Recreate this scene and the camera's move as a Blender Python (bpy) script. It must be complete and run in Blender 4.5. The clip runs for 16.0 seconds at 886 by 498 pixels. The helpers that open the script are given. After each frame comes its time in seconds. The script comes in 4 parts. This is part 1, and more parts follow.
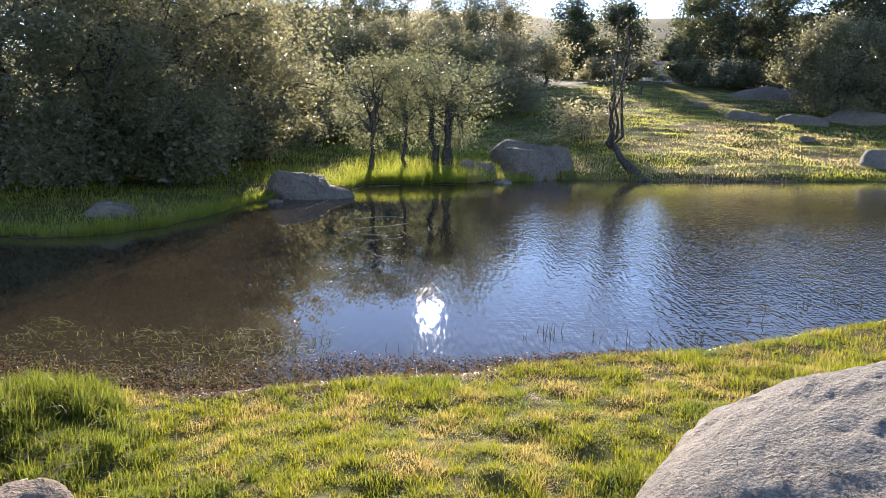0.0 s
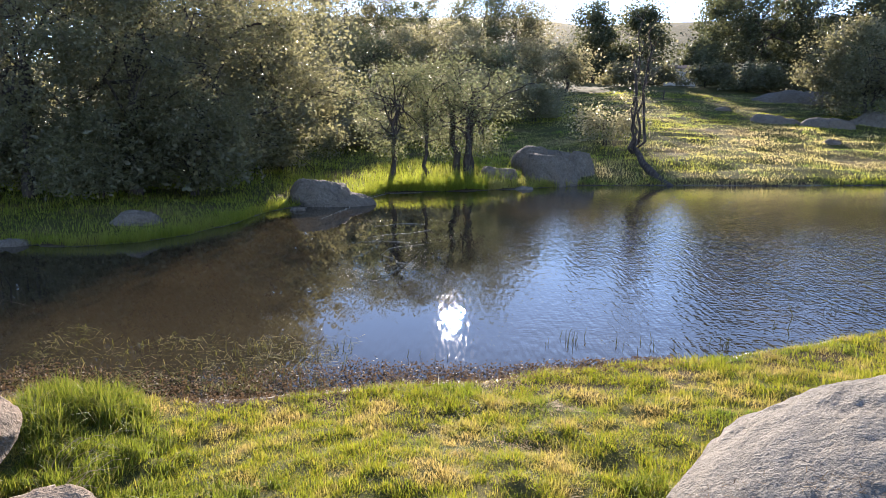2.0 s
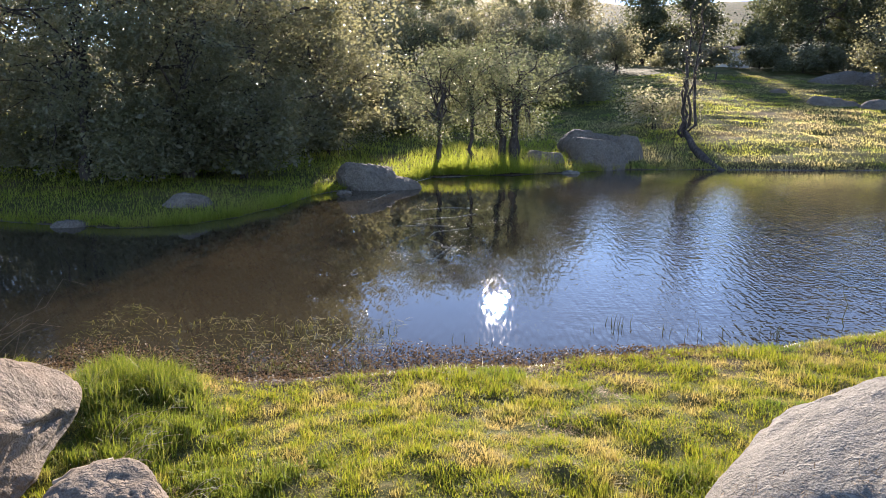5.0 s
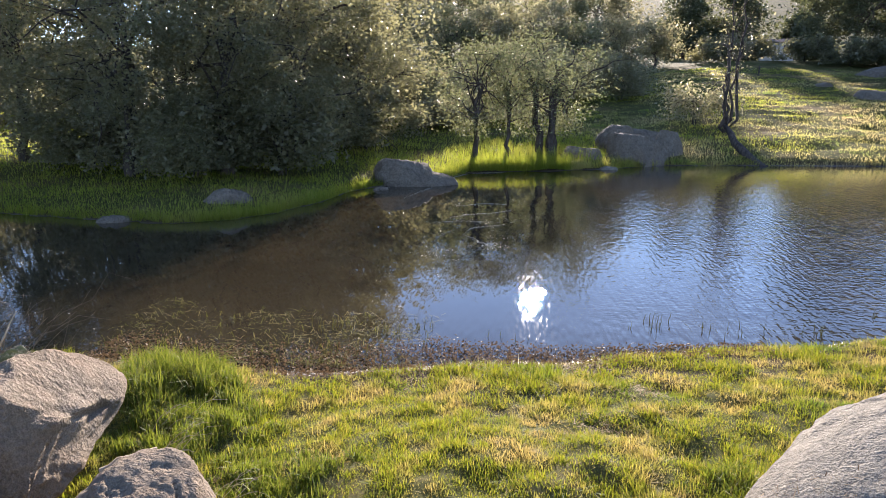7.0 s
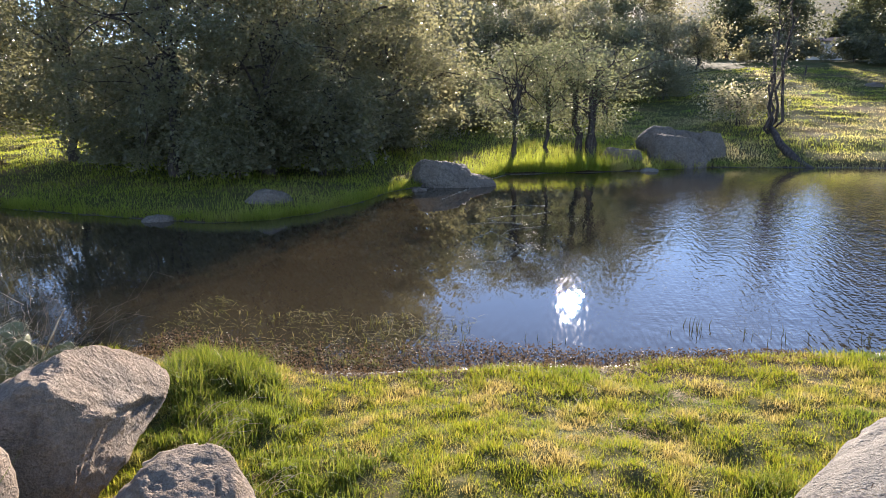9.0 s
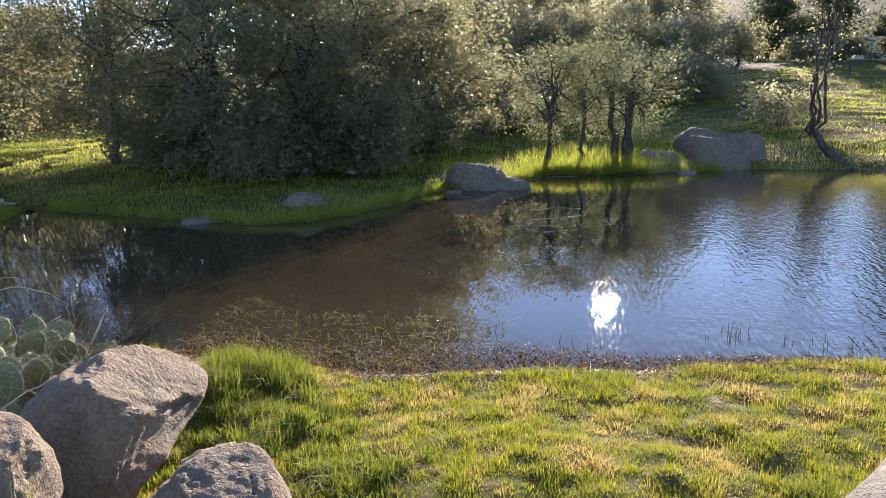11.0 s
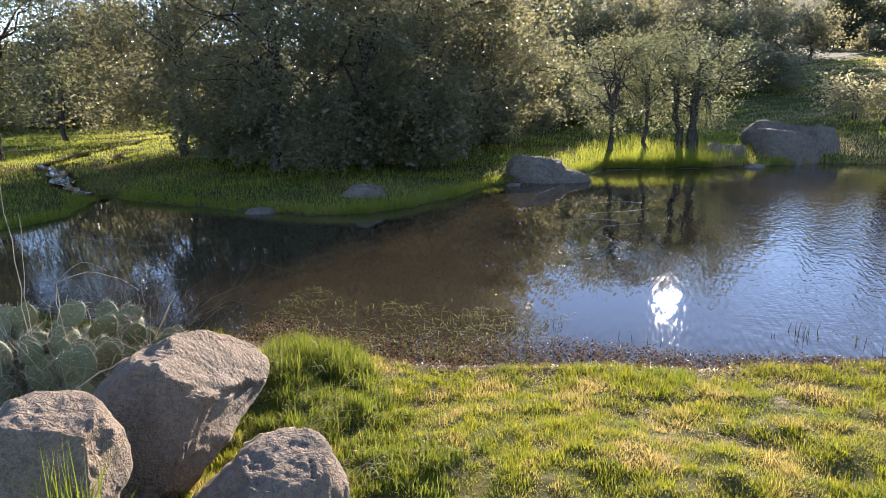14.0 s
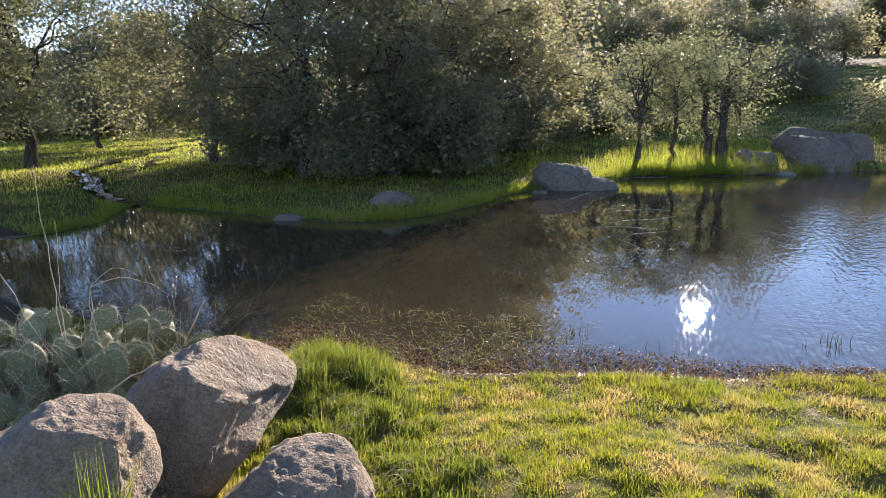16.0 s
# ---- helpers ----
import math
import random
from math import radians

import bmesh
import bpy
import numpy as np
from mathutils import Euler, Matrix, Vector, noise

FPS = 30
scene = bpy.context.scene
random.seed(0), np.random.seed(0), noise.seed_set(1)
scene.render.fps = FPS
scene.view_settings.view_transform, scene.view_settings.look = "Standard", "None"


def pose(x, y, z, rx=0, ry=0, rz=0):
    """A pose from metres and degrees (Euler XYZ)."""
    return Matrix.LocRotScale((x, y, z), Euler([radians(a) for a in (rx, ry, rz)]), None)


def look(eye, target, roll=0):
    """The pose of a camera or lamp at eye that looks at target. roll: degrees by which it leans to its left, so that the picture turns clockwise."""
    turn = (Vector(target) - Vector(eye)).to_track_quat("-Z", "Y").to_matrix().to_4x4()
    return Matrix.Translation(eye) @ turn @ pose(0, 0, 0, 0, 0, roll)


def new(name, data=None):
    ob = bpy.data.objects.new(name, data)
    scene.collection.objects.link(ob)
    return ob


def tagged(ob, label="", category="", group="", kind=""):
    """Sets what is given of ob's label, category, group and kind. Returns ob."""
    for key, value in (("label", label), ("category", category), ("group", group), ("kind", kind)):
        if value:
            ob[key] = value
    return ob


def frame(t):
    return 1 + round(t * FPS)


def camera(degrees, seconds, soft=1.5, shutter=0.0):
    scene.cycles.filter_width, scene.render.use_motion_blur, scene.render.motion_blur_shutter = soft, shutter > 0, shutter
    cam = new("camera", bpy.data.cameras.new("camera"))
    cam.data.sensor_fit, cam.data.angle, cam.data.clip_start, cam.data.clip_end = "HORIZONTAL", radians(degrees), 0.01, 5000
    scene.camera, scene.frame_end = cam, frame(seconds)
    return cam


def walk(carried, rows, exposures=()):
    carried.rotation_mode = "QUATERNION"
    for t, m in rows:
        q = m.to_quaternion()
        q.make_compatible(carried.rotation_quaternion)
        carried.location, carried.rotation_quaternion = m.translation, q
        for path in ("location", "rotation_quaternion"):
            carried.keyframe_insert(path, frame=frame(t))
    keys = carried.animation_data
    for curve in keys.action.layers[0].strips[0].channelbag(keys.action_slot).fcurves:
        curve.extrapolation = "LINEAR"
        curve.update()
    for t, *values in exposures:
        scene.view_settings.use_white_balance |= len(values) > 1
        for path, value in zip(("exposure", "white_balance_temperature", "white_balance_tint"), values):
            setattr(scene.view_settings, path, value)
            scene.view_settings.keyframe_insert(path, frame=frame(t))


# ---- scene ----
EXPOSURE, KELVIN, TINT, SUN, SKY, SKY_TINT, WAVES = 1.62, 6700, 19.0, 5.3, 0.135, (1.0, 0.97, 1.0, 1.0), 0.26
# The camera turns where it stands, at eye height above the water's level.
cam = camera(62.3, 16.0, soft=0.75)
EYE = 1.9
ROWS = [
    (0, -0.000, 0.000, -0.000, -0.00, -10.70, -1.00),
    (0.5, 0.001, -0.001, -0.001, 0.27, -10.52, -0.81),
    (1, 0.000, -0.003, 0.001, 0.65, -10.41, -0.65),
    (1.5, 0.002, -0.002, 0.002, 1.18, -10.28, -0.43),
    (2, 0.003, 0.001, 0.003, 1.73, -10.21, -0.41),
    (2.5, 0.003, -0.005, 0.010, 2.26, -10.24, -0.29),
    (3, 0.004, -0.008, 0.009, 2.38, -10.17, -0.44),
    (3.5, 0.002, -0.010, 0.013, 2.71, -10.15, -0.43),
    (4, 0.001, -0.011, 0.013, 3.36, -10.29, -0.35),
    (4.5, 0.002, -0.007, 0.008, 4.26, -10.78, -0.28),
    (5, -0.002, -0.007, 0.009, 5.26, -11.50, -0.24),
    (5.2, -0.003, -0.009, 0.009, 5.66, -11.72, -0.20),
    (7.3, -0.003, -0.019, 0.012, 8.60, -11.86, 0.13),
    (7.5, -0.003, -0.020, 0.013, 8.96, -11.92, 0.16),
    (8, -0.002, -0.022, 0.014, 9.94, -11.85, 0.25),
    (8.5, -0.001, -0.022, 0.015, 10.56, -11.78, 0.21),
    (11, -0.001, -0.028, 0.017, 13.87, -11.50, 0.57),
    (11.5, 0.001, -0.031, 0.015, 14.52, -11.59, 0.39),
    (12, -0.001, -0.032, 0.016, 15.19, -11.84, 0.07),
    (12.5, 0.001, -0.034, 0.016, 16.12, -12.00, 0.11),
    (13, -0.005, -0.032, 0.014, 16.81, -12.07, 0.28),
    (13.5, -0.003, -0.035, 0.015, 17.62, -12.11, 0.46),
    (14, -0.002, -0.032, 0.014, 18.50, -12.03, 0.72),
    (14.5, -0.005, -0.028, 0.014, 19.05, -11.97, 0.83),
    (15, -0.002, -0.035, 0.016, 19.62, -11.71, 0.91),
    (15.5, -0.002, -0.035, 0.017, 20.18, -11.53, 0.89),
    (16, -0.000, -0.042, 0.020, 20.57, -11.47, 0.83),
]


def turned(yaw, pitch, roll):
    return pose(0, 0, 0, 0, 0, yaw) @ pose(0, 0, 0, 90 + pitch) @ pose(0, 0, 0, 0, 0, -roll)


walk(cam, [(t, pose(x, y, EYE + z) @ turned(yaw, pitch, roll)) for t, x, y, z, yaw, pitch, roll in ROWS], [(0.0, EXPOSURE, KELVIN, TINT), (16.0, EXPOSURE, KELVIN, TINT)])

# ---- light: a low winter sun ahead, in front of a clear sky ----
SUN_AZ, SUN_EL = -1.1, 15.7
world = bpy.data.worlds.new("sky")
scene.world = world
world.use_nodes = True
wn = world.node_tree.nodes
sky = wn.new("ShaderNodeTexSky")
sky.sky_type = "NISHITA"
sky.sun_disc = False
sky.sun_elevation = radians(SUN_EL)
sky.sun_rotation = radians(SUN_AZ)
sky.dust_density = 0.0
sky.air_density = 0.7
sky.ozone_density = 2.2
wn["Background"].inputs["Strength"].default_value = SKY
tint = wn.new("ShaderNodeMix")
tint.data_type, tint.blend_type = "RGBA", "MULTIPLY"
tint.inputs[0].default_value = 1.0
tint.inputs[7].default_value = SKY_TINT
world.node_tree.links.new(sky.outputs[0], tint.inputs[6])
world.node_tree.links.new(tint.outputs[2], wn["Background"].inputs["Color"])
sun_way = Vector((math.sin(radians(SUN_AZ)) * math.cos(radians(SUN_EL)), math.cos(radians(SUN_AZ)) * math.cos(radians(SUN_EL)), math.sin(radians(SUN_EL))))
sun = new("sun", bpy.data.lights.new("sun", "SUN"))
sun.data.energy = SUN
sun.data.angle = radians(0.55)
sun.data.color = (1.0, 0.93, 0.82)
sun.matrix_world = look(sun_way * 200, (0, 0, 0))


# ---- materials ----
class Mat:
    """A small wrapper to build node materials."""

    def __init__(self, name):
        self.m = bpy.data.materials.new(name)
        self.m.use_nodes = True
        self.t = self.m.node_tree
        self.n = self.t.nodes
        self.bsdf = self.n["Principled BSDF"]
        self.out = self.n["Material Output"]

    def link(self, a, b):
        self.t.links.new(a, b)

    def coords(self):
        return self.n.new("ShaderNodeTexCoord").outputs["Object"]

    def place(self):
        return self.n.new("ShaderNodeNewGeometry").outputs["Position"]

    def noise(self, scale, detail=4, rough=0.55, vec=None, dist=0.0):
        k = self.n.new("ShaderNodeTexNoise")
        k.inputs["Scale"].default_value = scale
        k.inputs["Detail"].default_value = detail
        k.inputs["Roughness"].default_value = rough
        k.inputs["Distortion"].default_value = dist
        if vec is not None:
            self.link(vec, k.inputs["Vector"])
        return k.outputs["Fac"]

    def scaled(self, vec, s, turn=0.0):
        k = self.n.new("ShaderNodeMapping")
        k.inputs["Rotation"].default_value = (0, 0, radians(turn))
        k.inputs["Scale"].default_value = s
        self.link(vec, k.inputs["Vector"])
        return k.outputs["Vector"]

    def ramp(self, fac, stops):
        k = self.n.new("ShaderNodeValToRGB")
        e = k.color_ramp.elements
        while len(e) < len(stops):
            e.new(0.5)
        for el, (p, c) in zip(e, stops):
            el.position = p
            el.color = (*c, 1) if len(c) == 3 else c
        self.link(fac, k.inputs["Fac"])
        return k.outputs["Color"]

    def mix(self, fac, a, b, blend="MIX"):
        k = self.n.new("ShaderNodeMix")
        k.data_type = "RGBA"
        k.blend_type = blend
        for sock, v in ((k.inputs[0], fac), (k.inputs[6], a), (k.inputs[7], b)):
            if isinstance(v, (int, float)):
                sock.default_value = v
            elif isinstance(v, tuple):
                sock.default_value = (*v, 1)
            else:
                self.link(v, sock)
        return k.outputs[2]

    def math(self, op, a, b=0.0):
        k = self.n.new("ShaderNodeMath")
        k.operation = op
        for sock, v in ((k.inputs[0], a), (k.inputs[1], b)):
            if isinstance(v, (int, float)):
                sock.default_value = v
            else:
                self.link(v, sock)
        return k.outputs[0]

    def bump(self, height, strength, dist=0.02, normal=None):
        k = self.n.new("ShaderNodeBump")
        if isinstance(strength, (int, float)):
            k.inputs["Strength"].default_value = strength
        else:
            self.link(strength, k.inputs["Strength"])
        k.inputs["Distance"].default_value = dist
        self.link(height, k.inputs["Height"])
        if normal is not None:
            self.link(normal, k.inputs["Normal"])
        return k.outputs["Normal"]

    def set(self, color=None, rough=None, normal=None, spec=None):
        for key, v in (("Base Color", color), ("Roughness", rough), ("Normal", normal), ("Specular IOR Level", spec)):
            if v is None:
                continue
            if isinstance(v, tuple):
                self.bsdf.inputs[key].default_value = (*v, 1)
            elif isinstance(v, (int, float)):
                self.bsdf.inputs[key].default_value = v
            else:
                self.link(v, self.bsdf.inputs[key])
        return self.m


def foliage(name, stops, through_col, amount=0.45, rough=0.5, patch=None, spec=0.3):
    """Thin leaves or blades: a diffuse, slightly glossy face that lets light through."""
    k = Mat(name)
    isl = k.n.new("ShaderNodeNewGeometry").outputs["Random Per Island"]
    col = k.ramp(isl, stops)
    tcol = k.mix(0.55, col, through_col)
    for scale, pcol, lo, hi in patch or ():
        pn = k.noise(scale, 3, 0.6, k.place())
        f = k.ramp(pn, [(lo, (0, 0, 0)), (hi, (0.9, 0.9, 0.9))])
        col = k.mix(f, col, pcol)
        tcol = k.mix(f, tcol, tuple(min(1, c * 1.6) for c in pcol))
    k.set(color=col, rough=rough, spec=spec)
    tr = k.n.new("ShaderNodeBsdfTranslucent")
    k.link(tcol, tr.inputs["Color"])
    mx = k.n.new("ShaderNodeMixShader")
    mx.inputs[0].default_value = amount
    k.link(k.bsdf.outputs[0], mx.inputs[1])
    k.link(tr.outputs[0], mx.inputs[2])
    k.link(mx.outputs[0], k.out.inputs["Surface"])
    return k.m


def granite(name, light, dark, warm, grain=1.0, bump=0.6, stain=0.5, speck=1.0):
    """Weathered granite: fine crystals, a rough crust, warm and dark stains."""
    k = Mat(name)
    c = k.coords()
    big = k.noise(1.7, 6, 0.62, c)
    mid = k.noise(7, 6, 0.7, c, 0.3)
    crust = k.noise(52 * grain, 3, 0.55, c, 0.4)
    fine = k.noise(170 * grain, 2, 0.5, c)
    base = k.ramp(mid, [(0.32, dark), (0.68, light)])
    base = k.mix(k.ramp(big, [(0.42, (0, 0, 0)), (0.64, (0.8, 0.8, 0.8))]), base, warm)
    base = k.mix(0.5 * speck, base, k.ramp(crust, [(0.36, (0.4, 0.38, 0.36)), (0.5, (1, 1, 1)), (0.62, (1.25, 1.22, 1.18))]), "MULTIPLY")
    base = k.mix(0.6 * speck, base, k.ramp(fine, [(0.38, (0.42, 0.4, 0.38)), (0.5, (1, 1, 1)), (0.62, (1.4, 1.37, 1.33))]), "MULTIPLY")
    lich = k.noise(4.2, 7, 0.78, k.scaled(c, (1, 1.3, 0.8)), 0.8)
    base = k.mix(k.ramp(lich, [(0.56, (0, 0, 0)), (0.66, (stain, stain, stain))]), base, tuple(0.42 * v for v in dark))
    h = k.math("ADD", k.math("MULTIPLY", mid, 0.8), k.math("MULTIPLY", crust, 0.85))
    h = k.math("ADD", h, k.math("MULTIPLY", fine, 0.2))
    pit = k.ramp(k.noise(26 * grain, 5, 0.7, c, 0.7), [(0.54, (0, 0, 0)), (0.68, (1, 1, 1))])
    h = k.math("SUBTRACT", h, k.math("MULTIPLY", pit, 0.16))
    base = k.mix(k.math("MULTIPLY", pit, 0.3), base, tuple(0.5 * v for v in dark))
    return k.set(base, 0.9, k.bump(h, bump, 0.12), 0.15)


def bark(name, a, b):
    k = Mat(name)
    c = k.coords()
    n1 = k.noise(14, 5, 0.7, k.scaled(c, (1, 1, 0.25)))
    return k.set(k.ramp(n1, [(0.35, a), (0.65, b)]), 0.9, k.bump(n1, 0.9, 0.04), 0.2)


def plain(name, a, b, scale=12, rough=0.8, bump=0.3, dist=0.01):
    k = Mat(name)
    n1 = k.noise(scale, 5, 0.65, k.coords())
    return k.set(k.ramp(n1, [(0.3, a), (0.7, b)]), rough, k.bump(n1, bump, dist), 0.3)


def earth(name):
    """Soil under the grass: brown earth, straw and short green, wet and dark at the water's edge."""
    k = Mat(name)
    p = k.place()
    n1 = k.noise(0.5, 5, 0.6, p)
    n2 = k.noise(6, 6, 0.7, p)
    n3 = k.noise(60, 3, 0.7, p)
    green = k.ramp(n2, [(0.3, (0.035, 0.042, 0.012)), (0.55, (0.085, 0.085, 0.024)), (0.75, (0.17, 0.135, 0.055))])
    dry = k.ramp(n3, [(0.3, (0.15, 0.095, 0.045)), (0.7, (0.35, 0.235, 0.115))])
    col = k.mix(k.ramp(n1, [(0.52, (0, 0, 0)), (0.75, (0.7, 0.7, 0.7))]), green, dry)
    sep = k.n.new("ShaderNodeSeparateXYZ")
    k.link(p, sep.inputs[0])
    height = k.math("ADD", sep.outputs["Z"], k.math("MULTIPLY", n2, 0.05))
    wet = k.ramp(height, [(0.085, (1, 1, 1)), (0.15, (0, 0, 0))])
    col = k.mix(wet, col, k.ramp(n3, [(0.3, (0.03, 0.02, 0.012)), (0.75, (0.1, 0.068, 0.042))]))
    soaked = k.ramp(height, [(0.03, (1, 1, 1)), (0.06, (0, 0, 0))])
    rgh = k.ramp(soaked, [(0.0, (0.95, 0.95, 0.95)), (1.0, (0.35, 0.35, 0.35))])
    h = k.math("ADD", n2, k.math("MULTIPLY", n3, 0.3))
    return k.set(col, rgh, k.bump(h, 0.8, 0.03), k.ramp(soaked, [(0.0, (0.06, 0.06, 0.06)), (1.0, (0.4, 0.4, 0.4))]))


def pond_water(name):
    """Murky brown pond: mirror-calm in the lee of the oaks, ruffled by the wind over the open part."""
    k = Mat(name)
    p = k.place()
    sep = k.n.new("ShaderNodeSeparateXYZ")
    k.link(p, sep.inputs[0])
    drift = k.noise(0.22, 3, 0.55, p)
    open_side = k.math("ADD", k.math("ADD", sep.outputs["X"], k.math("MULTIPLY", sep.outputs["Y"], 0.14)), k.math("MULTIPLY", drift, 5.0))
    wind = k.ramp(k.math("MULTIPLY", k.math("ADD", open_side, 6.0), 0.05), [(0.34, (0.04, 0.04, 0.04)), (0.46, (0.12, 0.12, 0.12)), (0.55, (0.42, 0.42, 0.42)), (0.66, (0.7, 0.7, 0.7)), (0.85, (1, 1, 1))])
    lee = k.ramp(k.math("MULTIPLY", k.math("ADD", sep.outputs["Y"], k.math("MULTIPLY", drift, 4.0)), 0.05), [(0.5, (1, 1, 1)), (0.75, (0.55, 0.55, 0.55)), (1.0, (0.16, 0.16, 0.16))])
    wind = k.math("MULTIPLY", wind, lee)
    gust = k.ramp(k.math("MULTIPLY", k.math("ADD", open_side, 6.0), 0.05), [(0.48, (0.04, 0.04, 0.04)), (0.6, (1, 1, 1))])
    c1 = k.noise(8, 1, 0.5, k.scaled(p, (2.0, 0.32, 1), 14), 0.3)
    c2 = k.noise(14, 0, 0.5, k.scaled(p, (1.8, 0.36, 1), 26), 0.3)
    r1 = k.noise(2.4, 1, 0.5, k.scaled(p, (0.7, 1.5, 1), 10), 0.4)
    r2 = k.noise(9, 1, 0.5, k.scaled(p, (0.9, 1.35, 1), 15), 0.6)
    r3 = k.noise(20, 0, 0.5, k.scaled(p, (1.0, 1.2, 1), 20), 0.4)
    calm = k.math("ADD", k.math("MULTIPLY", c1, 0.8), k.math("MULTIPLY", c2, 0.4))
    rough = k.math("ADD", k.math("MULTIPLY", r1, 0.45), k.math("ADD", k.math("MULTIPLY", r2, 0.9), k.math("MULTIPLY", r3, 0.35)))
    h = k.math("ADD", k.math("MULTIPLY", calm, k.ramp(k.math("MULTIPLY", sep.outputs["Y"], 0.1), [(0.54, (5.0, 5.0, 5.0)), (0.63, (1.2, 1.2, 1.2))])), k.math("MULTIPLY", rough, gust))
    nrm = k.bump(h, k.math("MULTIPLY", wind, WAVES), 0.05)
    col = k.ramp(drift, [(0.35, (0.03, 0.023, 0.014)), (0.7, (0.055, 0.043, 0.024))])
    m = k.set(col, 0.012, nrm, 0.5)
    k.bsdf.inputs["IOR"].default_value = 1.33
    return m


GRASS = foliage("grass_blades", [(0.0, (0.035, 0.085, 0.01)), (0.35, (0.1, 0.16, 0.014)), (0.66, (0.2, 0.22, 0.022)), (0.87, (0.33, 0.25, 0.045)), (1.0, (0.44, 0.29, 0.1))], (0.42, 0.43, 0.03), 0.5, 0.55, [(1.3, (0.1, 0.15, 0.02), 0.54, 0.68), (3.1, (0.36, 0.27, 0.09), 0.5, 0.66)], spec=0.12)
TALL = foliage("lush_grass", [(0.0, (0.045, 0.085, 0.012)), (0.6, (0.11, 0.15, 0.02)), (0.9, (0.22, 0.21, 0.035)), (1.0, (0.36, 0.28, 0.12))], (0.3, 0.34, 0.035), 0.45, 0.55, spec=0.15)
FAR_GRASS = foliage("bank_grass", [(0.0, (0.1, 0.15, 0.02)), (0.45, (0.2, 0.24, 0.035)), (0.8, (0.33, 0.3, 0.07)), (1.0, (0.48, 0.39, 0.17))], (0.6, 0.62, 0.06), 0.62, 0.5, [(0.25, (0.46, 0.37, 0.16), 0.42, 0.62), (0.9, (0.15, 0.21, 0.03), 0.52, 0.64)])
LIME_GRASS = foliage("lush_bank_grass", [(0.0, (0.075, 0.13, 0.016)), (0.5, (0.17, 0.235, 0.026)), (0.85, (0.3, 0.3, 0.042)), (1.0, (0.42, 0.37, 0.12))], (0.54, 0.58, 0.07), 0.56, 0.5, [(0.3, (0.34, 0.31, 0.08), 0.54, 0.7)])
OAK = foliage("oak_leaves", [(0.0, (0.065, 0.075, 0.038)), (0.6, (0.12, 0.128, 0.07)), (1.0, (0.21, 0.2, 0.13))], (0.42, 0.38, 0.17), 0.52, 0.33, spec=0.5)
WILLOW = foliage("willow_leaves", [(0.0, (0.08, 0.09, 0.05)), (0.6, (0.14, 0.145, 0.08)), (1.0, (0.26, 0.21, 0.13))], (0.55, 0.5, 0.26), 0.6, 0.36, spec=0.45)
NEEDLE = foliage("pine_needles", [(0.0, (0.035, 0.048, 0.025)), (0.6, (0.065, 0.08, 0.042)), (1.0, (0.12, 0.125, 0.07))], (0.24, 0.25, 0.1), 0.35, 0.5)
OLIVE = foliage("grey_green_leaves", [(0.0, (0.08, 0.095, 0.05)), (0.6, (0.14, 0.155, 0.085)), (1.0, (0.24, 0.23, 0.15))], (0.36, 0.37, 0.15), 0.42, 0.5, spec=0.25)
REED = foliage("water_weed", [(0.0, (0.06, 0.075, 0.02)), (0.4, (0.15, 0.16, 0.04)), (0.7, (0.3, 0.25, 0.1)), (1.0, (0.42, 0.34, 0.18))], (0.35, 0.34, 0.06), 0.4, 0.75, spec=0.06)
LITTER = foliage("leaf_litter", [(0.0, (0.05, 0.034, 0.02)), (0.4, (0.15, 0.1, 0.055)), (0.75, (0.2, 0.14, 0.075)), (1.0, (0.28, 0.2, 0.12))], (0.3, 0.18, 0.08), 0.2, 0.6, spec=0.12)
STRAW = foliage("straw", [(0.0, (0.2, 0.125, 0.05)), (0.6, (0.4, 0.27, 0.12)), (1.0, (0.52, 0.38, 0.19))], (0.3, 0.22, 0.1), 0.2, 0.7, spec=0.1)
EARTH = earth("earth")
WATER = pond_water("pond_water")
BOULDER = granite("granite", (0.31, 0.255, 0.195), (0.175, 0.14, 0.102), (0.26, 0.19, 0.13), 0.95, 0.6, 0.55, 0.6)
PALE_BOULDER = granite("pale_granite", (0.26, 0.24, 0.2), (0.15, 0.138, 0.115), (0.21, 0.188, 0.152), 1.0, 0.42, 0.45, 0.85)
FAR_ROCK = granite("far_granite", (0.27, 0.235, 0.19), (0.15, 0.128, 0.1), (0.2, 0.16, 0.12), 0.3, 0.8, 0.7, 0.6)
OAK_BARK = bark("oak_bark", (0.035, 0.028, 0.022), (0.11, 0.09, 0.075))
DRY_TWIG = plain("dry_twig", (0.32, 0.24, 0.15), (0.58, 0.48, 0.34), 20)
DARK_TWIG = plain("brown_twig", (0.09, 0.065, 0.045), (0.2, 0.15, 0.1), 20)
PAD = plain("cactus_skin", (0.11, 0.125, 0.055), (0.2, 0.205, 0.1), 16, 0.6, 0.25, 0.01)
SPINE = plain("cactus_spines", (0.5, 0.44, 0.3), (0.7, 0.64, 0.48), 30, 0.6)
FOAM = plain("pond_scum", (0.26, 0.24, 0.18), (0.5, 0.47, 0.39), 9, 0.6, 0.5)
PLASTER = plain("plaster", (0.55, 0.49, 0.41), (0.66, 0.6, 0.5), 3, 0.85)
ROOFING = plain("roofing", (0.2, 0.13, 0.1), (0.3, 0.2, 0.15), 6, 0.8)
DARK_GLASS = plain("window_dark", (0.03, 0.03, 0.035), (0.05, 0.05, 0.055), 2, 0.1)


